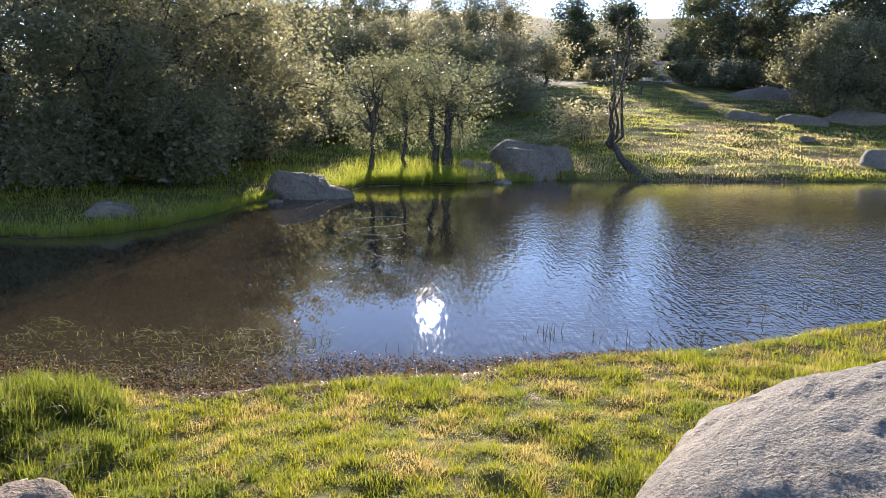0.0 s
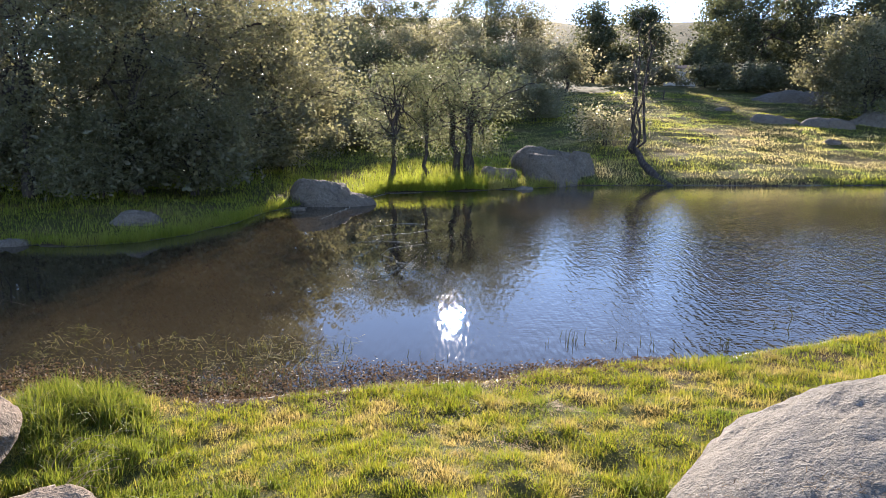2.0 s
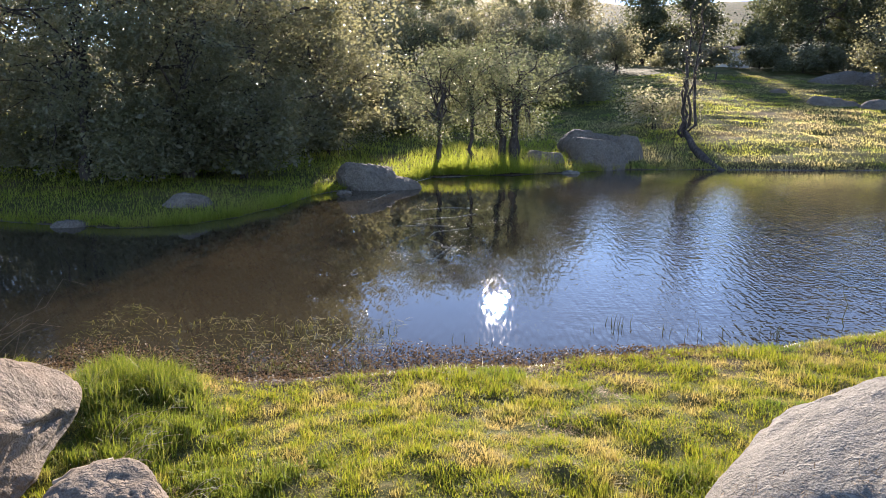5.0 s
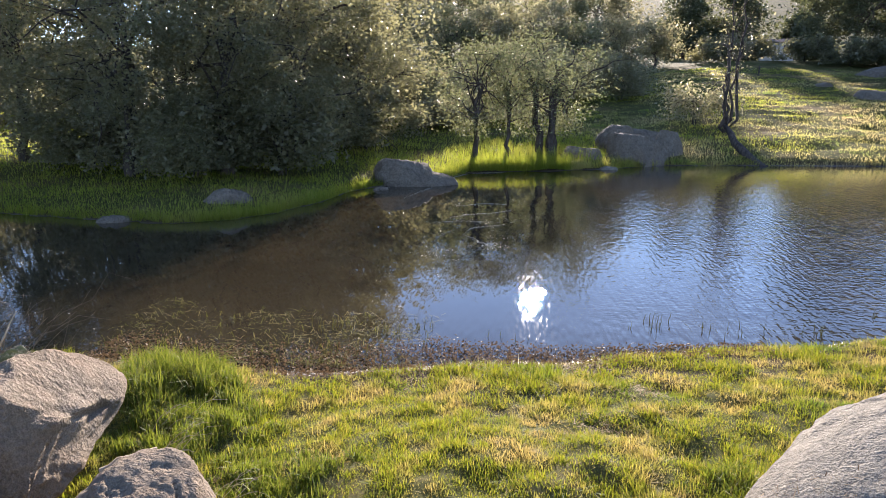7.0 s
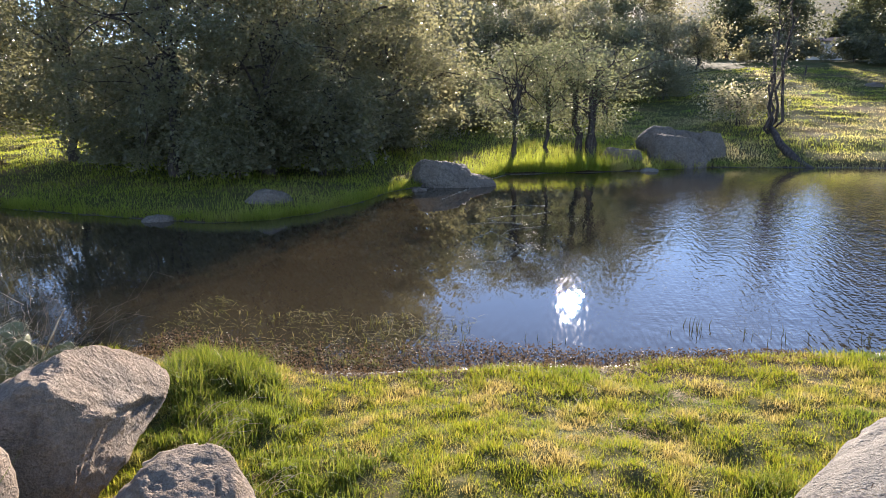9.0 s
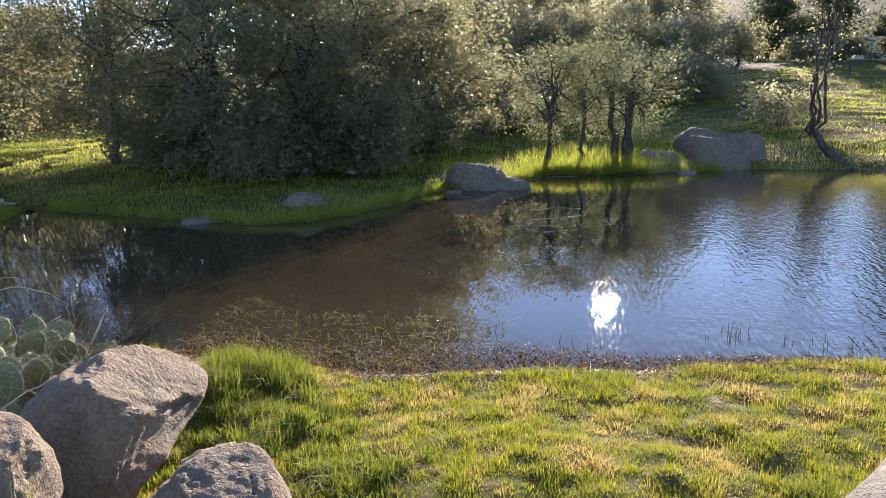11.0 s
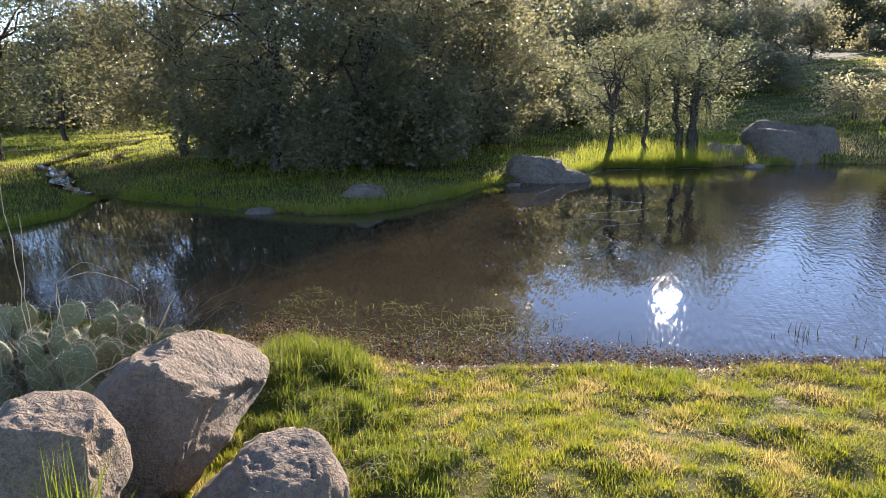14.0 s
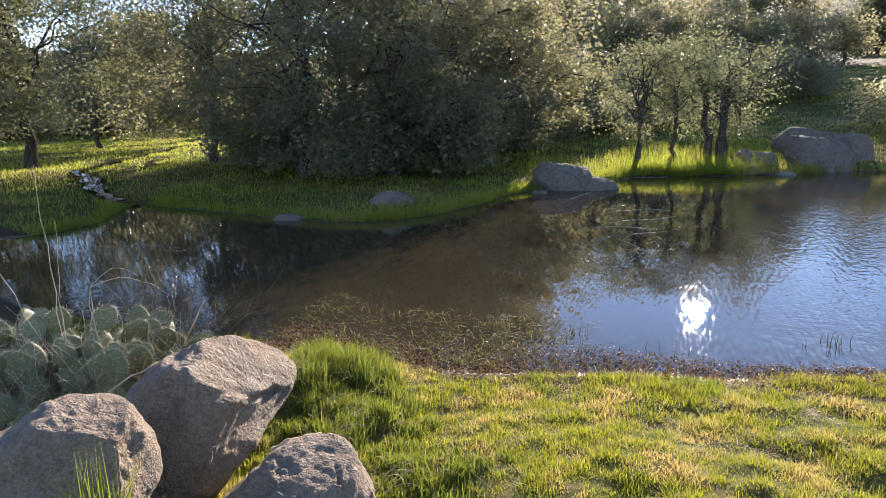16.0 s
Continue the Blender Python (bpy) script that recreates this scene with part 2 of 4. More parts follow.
# ---- helpers for meshes ----
def mesh_object(name, verts, tris, mat, smooth=False):
    """One mesh object out of arrays of corners and triangles."""
    verts = np.asarray(verts, np.float32)
    tris = np.asarray(tris, np.int32)
    me = bpy.data.meshes.new(name)
    me.vertices.add(len(verts))
    me.vertices.foreach_set("co", verts.ravel())
    me.loops.add(tris.size)
    me.loops.foreach_set("vertex_index", tris.ravel())
    me.polygons.add(len(tris))
    me.polygons.foreach_set("loop_start", np.arange(0, tris.size, 3, dtype=np.int32))
    me.polygons.foreach_set("loop_total", np.full(len(tris), 3, np.int32))
    if smooth:
        me.polygons.foreach_set("use_smooth", np.ones(len(tris), bool))
    me.update(calc_edges=True)
    me.materials.append(mat)
    return new(name, me)


def under(ob, parent, label=""):
    ob.parent = parent
    return tagged(ob, label) if label else ob


def part(name, bm, mat, parent=None, label="", smooth=True):
    """A bmesh as one mesh object, under a thing or a part."""
    me = bpy.data.meshes.new(name)
    if smooth:
        for f in bm.faces:
            f.smooth = True
    bm.to_mesh(me)
    bm.free()
    me.materials.append(mat)
    ob = new(name, me)
    if parent is not None:
        ob.parent = parent
    return tagged(ob, label) if label else ob


def tube(points, radii, sides=7):
    """Corners and triangles of a tapered, bent tube."""
    p = np.asarray(points, float)
    n = len(p)
    d = np.gradient(p, axis=0)
    d /= np.linalg.norm(d, axis=1, keepdims=True) + 1e-9
    ref = np.where(np.abs(d[:, 2:3]) > 0.9, np.array([[1.0, 0, 0]]), np.array([[0, 0, 1.0]]))
    u = np.cross(d, ref)
    u /= np.linalg.norm(u, axis=1, keepdims=True) + 1e-9
    w = np.cross(d, u)
    a = np.arange(sides) / sides * 2 * np.pi
    r = np.asarray(radii, float)[:, None, None]
    v = p[:, None, :] + r * (np.cos(a)[None, :, None] * u[:, None, :] + np.sin(a)[None, :, None] * w[:, None, :])
    i = np.arange(n - 1)[:, None] * sides
    j = np.arange(sides)[None, :]
    k = (j + 1) % sides
    q = np.stack([i + j, i + k, i + sides + k, i + sides + j], -1).reshape(-1, 4)
    t = np.concatenate([q[:, [0, 1, 2]], q[:, [0, 2, 3]]])
    caps = np.array([[(n - 1) * sides, (n - 1) * sides + s, (n - 1) * sides + s + 1] for s in range(1, sides - 1)])
    return v.reshape(-1, 3), np.concatenate([t, caps])


def joined(pieces):
    vs, ts, o = [], [], 0
    for v, t in pieces:
        vs.append(v)
        ts.append(t + o)
        o += len(v)
    return np.concatenate(vs), np.concatenate(ts)


def bend(a, b, sag, rng, n=7, wobble=0.06):
    """A bent line from a to b."""
    a, b = np.asarray(a, float), np.asarray(b, float)
    s = np.linspace(0, 1, n)[:, None]
    length = np.linalg.norm(b - a)
    p = a + (b - a) * s + np.array([0, 0, 1.0]) * (sag * length * 4 * s * (1 - s))
    p[1:-1] += rng.normal(0, wobble * length, (n - 2, 3)) * 0.5
    return p


def grid_noise(x, y, scale, seed=0):
    """Smooth value noise in -1..1 over arrays."""
    x, y = np.asarray(x, float) / scale, np.asarray(y, float) / scale
    xi, yi = np.floor(x).astype(np.int64), np.floor(y).astype(np.int64)
    fx, fy = x - xi, y - yi
    fx, fy = fx * fx * (3 - 2 * fx), fy * fy * (3 - 2 * fy)

    def val(i, j):
        h = (i * 374761393 + j * 668265263 + seed * 974634777) & 0x7FFFFFFF
        h = ((h ^ (h >> 13)) * 1274126177) & 0x7FFFFFFF
        return ((h ^ (h >> 16)) & 0xFFFF) / 32767.5 - 1

    a, b, c, d = val(xi, yi), val(xi + 1, yi), val(xi, yi + 1), val(xi + 1, yi + 1)
    return (a * (1 - fx) + b * fx) * (1 - fy) + (c * (1 - fx) + d * fx) * fy


def smooth(a, b, v):
    s = np.clip((np.asarray(v, float) - a) / (b - a), 0, 1)
    return s * s * (3 - 2 * s)


# ---- the lie of the land ----
SHORE = [(4.6, 6.98), (8, 9.0), (13, 12.5), (18, 16), (20, 20), (17, 22.4), (13.4, 22.35), (9.4, 21.6), (5.8, 21.3), (3.2, 21.1), (1.6, 19.9), (0.2, 19.3), (-1.0, 18.85), (-1.95, 18.45), (-2.5, 16.7),
         (-3.7, 15.2), (-4, 14.4), (-4.1, 13), (-4.4, 11.6), (-4.9, 10.8), (-5.7, 10.35), (-7.4, 10.6), (-9.7, 11), (-10.7, 11.4), (-10.3, 10.5), (-9.6, 9.4), (-9.5, 8.2), (-9.9, 7.3), (-8.5, 5.8), (-6, 5.0),
         (-4.2, 4.9), (-3.3, 4.82), (-2.7, 4.68), (-2.2, 4.6), (-1.5, 4.74), (-0.95, 4.92), (-0.55, 5.05), (0.2, 5.18), (1, 5.5), (2, 5.74), (3.25, 6.3)]


def pond(x, y):
    """Distance to the waterline: above zero on land, below it in the pond."""
    x, y = np.asarray(x, float), np.asarray(y, float)
    best = np.full(x.shape, 1e9)
    inside = np.zeros(x.shape, bool)
    for (ax, ay), (bx, by) in zip(SHORE, SHORE[1:] + SHORE[:1]):
        dx, dy = bx - ax, by - ay
        s = np.clip(((x - ax) * dx + (y - ay) * dy) / (dx * dx + dy * dy), 0, 1)
        best = np.minimum(best, (x - ax - s * dx) ** 2 + (y - ay - s * dy) ** 2)
        if dy != 0:
            inside ^= ((ay > y) != (by > y)) & (x < dx * (y - ay) / dy + ax)
    d = np.sqrt(best)
    d = d + 0.05 * grid_noise(x, y, 0.35, 5) + 0.1 * grid_noise(x, y, 1.3, 6) * smooth(8, 14, np.hypot(x, y))
    return np.where(inside, -np.sqrt(best), d)


BARE = [(x, y, 0.55 * s) for x, y, s in ((-1.72, 2.45, 0.16), (0.34, 3.72, 0.17), (0.64, 4.38, 0.2), (1.45, 3.55, 0.16), (-0.9, 4.5, 0.24), (-1.5, 2.75, 0.16), (0.3, 4.85, 0.24))]


BROOK = [(-10.6, 11.3), (-10.9, 11.0), (-11.5, 11.3), (-12.3, 11.85), (-13.4, 12.85), (-14.4, 13.3), (-14.7, 13.95), (-15.0, 14.7), (-15.45, 15.5), (-16.0, 16.5), (-16.6, 18.2), (-17.6, 21)]
RILL = [(-13.35, 14.45), (-13.7, 15.2), (-14.5, 15.9), (-15.1, 17.1)]


def to_brook(x, y):
    """Distance to the middle of the stream."""
    best = np.full(np.shape(x), 1e9)
    for (ax, ay), (bx, by) in list(zip(BROOK, BROOK[1:])) + list(zip(RILL, RILL[1:])):
        s = np.clip(((x - ax) * (bx - ax) + (y - ay) * (by - ay)) / ((bx - ax) ** 2 + (by - ay) ** 2), 0, 1)
        best = np.minimum(best, np.hypot(x - ax - s * (bx - ax), y - ay - s * (by - ay)))
    return best


def land(x, y):
    x, y = np.asarray(x, float), np.asarray(y, float)
    d = pond(x, y)
    az = np.degrees(np.arctan2(x, y))
    o = np.maximum(d, 0)
    near = 0.06 * smooth(0, 0.3, o) + 0.25 * smooth(0.1, 3.2, o) + 0.012 * np.maximum(-y, 0)
    lumps = 0.03 * grid_noise(x, y, 0.26, 1) + 0.035 * grid_noise(x, y, 0.8, 2) + 0.014 * grid_noise(x, y, 0.13, 3)
    near = near + lumps * smooth(0.1, 1.3, o)
    near = near + 0.13 * np.exp(-((x + 2.25) ** 2 / 0.28 + (y - 3.85) ** 2 / 0.3))
    right = smooth(3, 13, az)
    left = smooth(-12, -24, az)
    mid = 1 - right - left
    climb = right * (0.14 * np.minimum(o, 28) + 0.035 * np.clip(o - 28, 0, 60) + 0.07 * np.clip(o - 81, 0, 150) + 0.12 * np.clip(o - 100, 0, 170))
    climb = climb + mid * (0.1 * np.minimum(o, 8) + 0.115 * np.clip(o - 8, 0, 190) + 0.045 * np.clip(o - 30, 0, 165))
    climb = climb + left * (0.06 * np.minimum(o, 4) + 0.008 * np.clip(o - 4, 0, 22) + 0.085 * np.clip(o - 26, 0, 160))
    far = 0.12 * smooth(0, 0.5, o) + climb + (0.04 * grid_noise(x, y, 1.9, 7) + 0.09 * grid_noise(x, y, 7, 8) * smooth(3, 10, o) + 0.03 * grid_noise(x, y, 0.6, 9) + 0.045 * right * grid_noise(x * 0.8, y * 1.8, 1.1, 10) + 0.025 * right * grid_noise(x, y * 1.6, 0.5, 12)) * smooth(0.2, 2, o)
    side = smooth(7, 10.5, y - 0.3 * np.maximum(x, 0))
    z = near * (1 - side) + far * side - 0.1 * np.exp(-(to_brook(x, y) / 0.3) ** 2)
    return np.where(d > 0, z, -0.5 * smooth(0, 3.0, -d) - 0.02)


def land_at(x, y):
    return float(land(np.array([x]), np.array([y]))[0])


def polar(az, r):
    return r * math.sin(radians(az)), r * math.cos(radians(az))


def build_ground():
    """One sheet of ground, finer in front of the bank and out to the horizon."""
    rings = [0.0]
    r = 0.6
    while r < 1500:
        rings.append(r)
        r *= 1.0125 if 2 < r < 9 else 1.011 if 20 < r < 46 else 1.03 if r < 70 else 1.09
    angles = np.concatenate([np.linspace(-62, 45, 230), np.linspace(45, 298, 64)[1:-1]])
    rr, aa = np.meshgrid(np.array(rings[1:]), np.radians(angles), indexing="ij")
    x, y = rr * np.sin(aa), rr * np.cos(aa)
    z = land(x.ravel(), y.ravel())
    v = np.stack([x.ravel(), y.ravel(), z], 1)
    v = np.concatenate([v, [[0, 0, land_at(0, 0)]]])
    n, m = len(rings) - 1, len(angles)
    i = np.arange(n - 1)[:, None] * m
    j = np.arange(m)[None, :]
    k = (j + 1) % m
    q = np.stack([i + j, i + k, i + m + k, i + m + j], -1).reshape(-1, 4)
    t = np.concatenate([q[:, [0, 2, 1]], q[:, [0, 3, 2]], np.stack([np.arange(m), (np.arange(m) + 1) % m, np.full(m, n * m)], 1)])
    ob = mesh_object("ground", v, t, EARTH, True)
    return tagged(ob, "grassy earth sloping down to a pond, hillside beyond", "ground", kind="structure")


build_ground()


def build_water():
    """The pond's flat surface, which runs in under the banks."""
    bm = bmesh.new()
    bmesh.ops.create_grid(bm, x_segments=8, y_segments=6, size=0.5, matrix=Matrix.Translation((3, 14.5, 0)) @ Matrix.Diagonal((42, 23, 1, 1)))
    ob = part("water", bm, WATER, smooth=False)
    return tagged(ob, "brown murky pond water, calm and dark, rippled where open", "pond", kind="structure")


build_water()


# ---- boulders and rocks ----
def boulder(name, place, az, tilt, radii, depth, mat, label, detail=5, rough=0.03, dents=(), seed=0, group="", ridge=0.0, cuts=(), cracks=(), flat=0.8, wedge=0.0, pits=0.0):
    """A weathered boulder: radii give its outline (from its right side, turning upwards), depth its half thickness.
    dents: (x, y, z, radius, depth) by direction; cuts: (x, y, z, distance), faces that are hewn flat; cracks: lines of directions; wedge: how far the right half leans back."""
    bm = bmesh.new()
    bmesh.ops.create_icosphere(bm, subdivisions=detail, radius=1)
    n = len(radii)
    off = Vector((seed * 3.1, seed * 1.7, seed * 0.9))
    size = sum(radii) / n
    planes = [(Vector(q[:3]).normalized(), q[3]) for q in cuts]
    hollows = [(Vector(q[:3]).normalized(), q[3], q[4]) for q in dents]
    lines = [(Vector(p).normalized(), Vector(q).normalized()) for line in cracks for p, q in zip(line, line[1:])]
    for v in bm.verts:
        d = v.co.normalized()
        th = (math.atan2(d.z, d.x) / (2 * math.pi) * n) % n
        i = int(th)
        s = th - i
        a0, a1, a2, a3 = (radii[(i + k) % n] for k in (-1, 0, 1, 2))
        r = a1 + 0.5 * s * (a2 - a0 + s * (2 * a0 - 5 * a1 + 4 * a2 - a3 + s * (3 * (a1 - a2) + a3 - a0)))
        y = math.copysign(abs(d.y) ** flat, d.y)
        p = Vector((d.x * r, y * depth, d.z * r))
        for q, dist in planes:
            over = p.dot(q) - dist
            if over > 0:
                p -= q * over * 0.88
        if wedge and p.x > -0.02:
            back = wedge * (p.x + 0.02) * smooth(-0.25, 0.1, p.z)
            p = Vector((p.x * (1 + back * 0.3), p.y + back, p.z * (1 + back * 0.3) - back * 0.2))
        f = noise.fractal(d * 1.7 + off, 0.9, 2.1, 3) * 0.03 * size
        f += noise.fractal(d * 8 + off, 0.7, 2.2, 5) * rough * size * 0.75
        if pits:
            hole = noise.fractal(d * 7 + off * 2, 0.8, 2.2, 4)
            f -= pits * size * min(0.6, max(0.0, hole - 0.1))
        if ridge:
            f += ridge * size * (abs(noise.noise(d * 2.6 + off)) - 0.2)
        w = d + Vector((noise.noise(d * 9 + off), noise.noise(d * 9 - off), 0)) * 0.05 + Vector((noise.noise(d * 31 - off), 0, noise.noise(d * 31 + off))) * 0.025
        for q, rad, dep in hollows:
            k = (w - q).length / rad
            if k < 1:
                f -= dep * (1 - k * k) ** 0.8
        for p0, p1 in lines:
            u = max(0.0, min(1.0, (w - p0).dot(p1 - p0) / (p1 - p0).length_squared))
            k = (w - p0 - (p1 - p0) * u).length / 0.022
            if k < 1:
                f -= 0.02 * (1 - k)
        v.co = p + d * f
    ob = part(name, bm, mat)
    ob.matrix_world = pose(*place, -tilt, 0, -az)
    return tagged(ob, label, "rock", group)


NEAR = "boulders beside the cactus"
boulder("boulder", (-2.17, 2.5, 0.474), -39.6, 9, [0.34, 0.5, 0.465, 0.416, 0.37, 0.345, 0.332, 0.355, 0.375, 0.402, 0.409, 0.378, 0.328, 0.269, 0.249, 0.28], 0.36, BOULDER,
        "grey-brown granite boulder with a pitted, overhanging corner", 6, 0.02, [(0.76, -0.52, 0.3, 0.2, 0.05), (0.6, -0.68, 0.3, 0.12, 0.02), (0.5, -0.75, 0.42, 0.07, 0.012), (-0.32, -0.55, 0.75, 0.11, 0.03), (-0.28, -0.75, 0.5, 0.09, 0.02), (-0.1, -0.15, 1, 0.26, 0.045), (-0.12, -0.55, 0.8, 0.12, 0.02)], 3, NEAR, 0.08, wedge=0.9, pits=0.035,
        cuts=[(0.48, -0.55, 1, 0.3), (-0.25, -1, 0.15, 0.25), (0.6, -0.8, -0.3, 0.27), (-0.75, -0.55, 0.3, 0.33)], cracks=[[(0.1, -0.9, 0.3), (0.2, -0.9, 0.1), (0.15, -0.9, -0.2), (0.3, -0.9, -0.4)], [(-0.35, -0.6, 0.65), (-0.3, -0.8, 0.4), (-0.4, -0.9, 0.1)]])
boulder("boulder", (-2.112, 1.749, 0.635), -50.2, 14, [0.3, 0.283, 0.3, 0.278, 0.262, 0.255, 0.26, 0.344, 0.397, 0.416, 0.382, 0.353, 0.341, 0.331, 0.306, 0.283], 0.37, BOULDER,
        "rounded grey granite boulder with a cracked face", 6, 0.022, [(0.65, -0.6, 0.35, 0.3, 0.025), (-0.5, -0.7, 0.1, 0.3, 0.02)], 8, NEAR, 0.06, pits=0.02,
        cuts=[(0.15, -0.5, 1, 0.245), (-0.25, -1, 0.2, 0.25), (0.8, -0.6, 0.0, 0.29)], cracks=[[(-0.75, -0.6, 0.4), (-0.6, -0.8, 0.2), (-0.65, -0.8, 0.0)], [(-0.2, -0.8, 0.5), (-0.1, -0.9, 0.2), (0.1, -0.9, -0.1)]])
boulder("boulder", (-1.48, 2.224, 0.369), -33, 20, [0.297, 0.289, 0.298, 0.277, 0.243, 0.223, 0.211, 0.241, 0.312, 0.325, 0.284, 0.269, 0.27, 0.283, 0.284, 0.272], 0.314, BOULDER,
        "low grey granite rock, cracked, half sunk in the grass", 6, 0.02, [(-0.6, -0.6, 0.5, 0.3, 0.02)], 12, NEAR, 0.08, pits=0.016,
        cuts=[(0.1, -0.62, 1, 0.215), (-0.6, -0.6, 0.5, 0.25)], cracks=[[(0.35, -0.45, 0.85), (0.5, -0.6, 0.6), (0.5, -0.7, 0.4), (0.6, -0.75, 0.2)], [(-0.3, -0.5, 0.8), (-0.2, -0.75, 0.6), (-0.1, -0.85, 0.4)]])
pale_boulder = boulder("boulder", (2.18, 2.6, 0.413), 32, 86, [1.347, 1.222, 1.071, 0.917, 0.85, 0.87, 0.93, 1.01, 1.16, 1.33, 1.65, 1.61, 1.468, 1.367, 1.315, 1.311], 0.549, PALE_BOULDER,
        "broad pale grey granite boulder with shallow pits in the lawn", 7, 0.011, [(-0.8, -0.55, -0.02, 0.06, 0.02), (-0.77, -0.58, 0.0, 0.06, 0.016), (-0.5, -0.82, -0.22, 0.05, 0.012), (-0.42, -0.87, -0.2, 0.06, 0.012), (-0.35, -0.9, -0.3, 0.07, 0.014)], 21, flat=1.25, pits=0.022)


def rock(az, r, w, h, dep, label, mat=FAR_ROCK, seed=0, sink=0.25, skew=0.0, group="rocks on the hillside", lift=None, square=2.0, detail=4):
    """A rock of that width, height and depth on the land, seen from the bank."""
    x, y = polar(az, r)
    n = 12
    radii = []
    for i in range(n):
        a = 2 * math.pi * i / n
        c, s = math.cos(a), math.sin(a)
        e = 1 / ((abs(c) / (w / 2)) ** square + (abs(s) / h) ** square) ** (1 / square)
        radii.append(e * (1 + skew * c * max(s, 0)) * (1 + 0.1 * math.sin(seed * 7 + i * 2.3)))
    z = land_at(x, y) if lift is None else lift
    return boulder("rock", (x, y, z - sink * h), az, 0, radii, dep / 2, mat, label, detail, 0.035, (), seed, group, 0.1, cuts=[(0.1, 0.12, 1, 0.84 * h), (0.75, -0.6, 0.35, 0.42 * w)], pits=0.05)


SHORE_ROCKS = "rocks along the far shore"
rock(-10.3, 16.3, 1.95, 0.56, 1.3, "long grey granite rock lying in the water's edge", seed=31, skew=-0.55, group=SHORE_ROCKS, lift=0.05, sink=0.1, square=1.55, detail=5)
rock(-13.0, 15.2, 0.34, 0.08, 0.3, "small wet stone at the water's edge", seed=33, group=SHORE_ROCKS, lift=0.02)
rock(6.4, 21.5, 1.75, 1.2, 1.5, "large shaded granite rock on the far shore", square=3.2, detail=5, seed=35, group=SHORE_ROCKS, lift=0.08)
rock(8.8, 22.4, 1.05, 1.2, 1.0, "upright grey granite rock on the far shore", seed=37, group=SHORE_ROCKS, lift=0.15)
rock(5.1, 22.9, 1.25, 0.85, 1.1, "flat-topped granite rock on the far bank", seed=39, group=SHORE_ROCKS, lift=0.5)
rock(2.5, 20.9, 1.3, 0.65, 1.0, "dark mossy rock on the far bank", seed=41, group=SHORE_ROCKS, lift=0.1)
rock(4.6, 19.85, 0.5, 0.1, 0.35, "small pale flat stone in the water's edge", PALE_BOULDER, 43, group=SHORE_ROCKS, lift=0.02)
rock(7.0, 24.5, 1.7, 0.6, 1.0, "low granite rock in the bank grass", seed=44, group=SHORE_ROCKS)
rock(-24.6, 12.9, 0.8, 0.32, 0.7, "grey granite rock in the shade of the oaks", seed=45, group=SHORE_ROCKS)
rock(-32.5, 12.4, 0.6, 0.18, 0.4, "low grey rock on the shaded bank", seed=46, group=SHORE_ROCKS)
rock(18.8, 40.2, 0.85, 0.3, 0.6, "small dark rock in the hillside grass", seed=47)
rock(22.2, 37.0, 2.3, 0.46, 1.4, "slab of grey granite in the hillside grass", seed=48, skew=-0.3)
rock(25.5, 36.5, 2.4, 0.5, 1.3, "dark granite slab in the hillside grass", seed=49)
rock(23.9, 45.0, 6.2, 0.95, 2.2, "long granite outcrop in the shade of the pines", seed=50)
rock(28.8, 38, 3.0, 0.75, 1.7, "granite outcrop under the bushy tree", seed=51)
rock(30.5, 28, 1.4, 0.75, 1.1, "pale rounded granite rock in the hillside grass", PALE_BOULDER, 52)
rock(25.9, 32.0, 0.75, 0.26, 0.5, "small dark rock in the hillside grass", seed=53)


# ---- trees ----
def leaf_mesh(name, centres, size, rng, mat, flat=0.35, long=1.7):
    """Many small leaves, each a bent four-cornered blade."""
    n = len(centres)
    a = rng.normal(0, 1, (n, 3))
    a[:, 2] *= flat + 0.3
    a /= np.linalg.norm(a, axis=1, keepdims=True)
    b = rng.normal(0, 1, (n, 3))
    b = np.cross(a, b)
    b /= np.linalg.norm(b, axis=1, keepdims=True) + 1e-9
    c = np.cross(a, b)
    s = size * rng.uniform(0.6, 1.35, (n, 1))
    v = np.stack([centres - a * s * long * 0.5, centres + b * s * 0.5 + c * s * 0.12, centres + a * s * long * 0.5, centres - b * s * 0.5 + c * s * 0.12], 1)
    i = np.arange(n)[:, None] * 4
    t = np.concatenate([i + np.array([[0, 1, 2]]), i + np.array([[0, 2, 3]])])
    return mesh_object(name, v.reshape(-1, 3), t, mat)


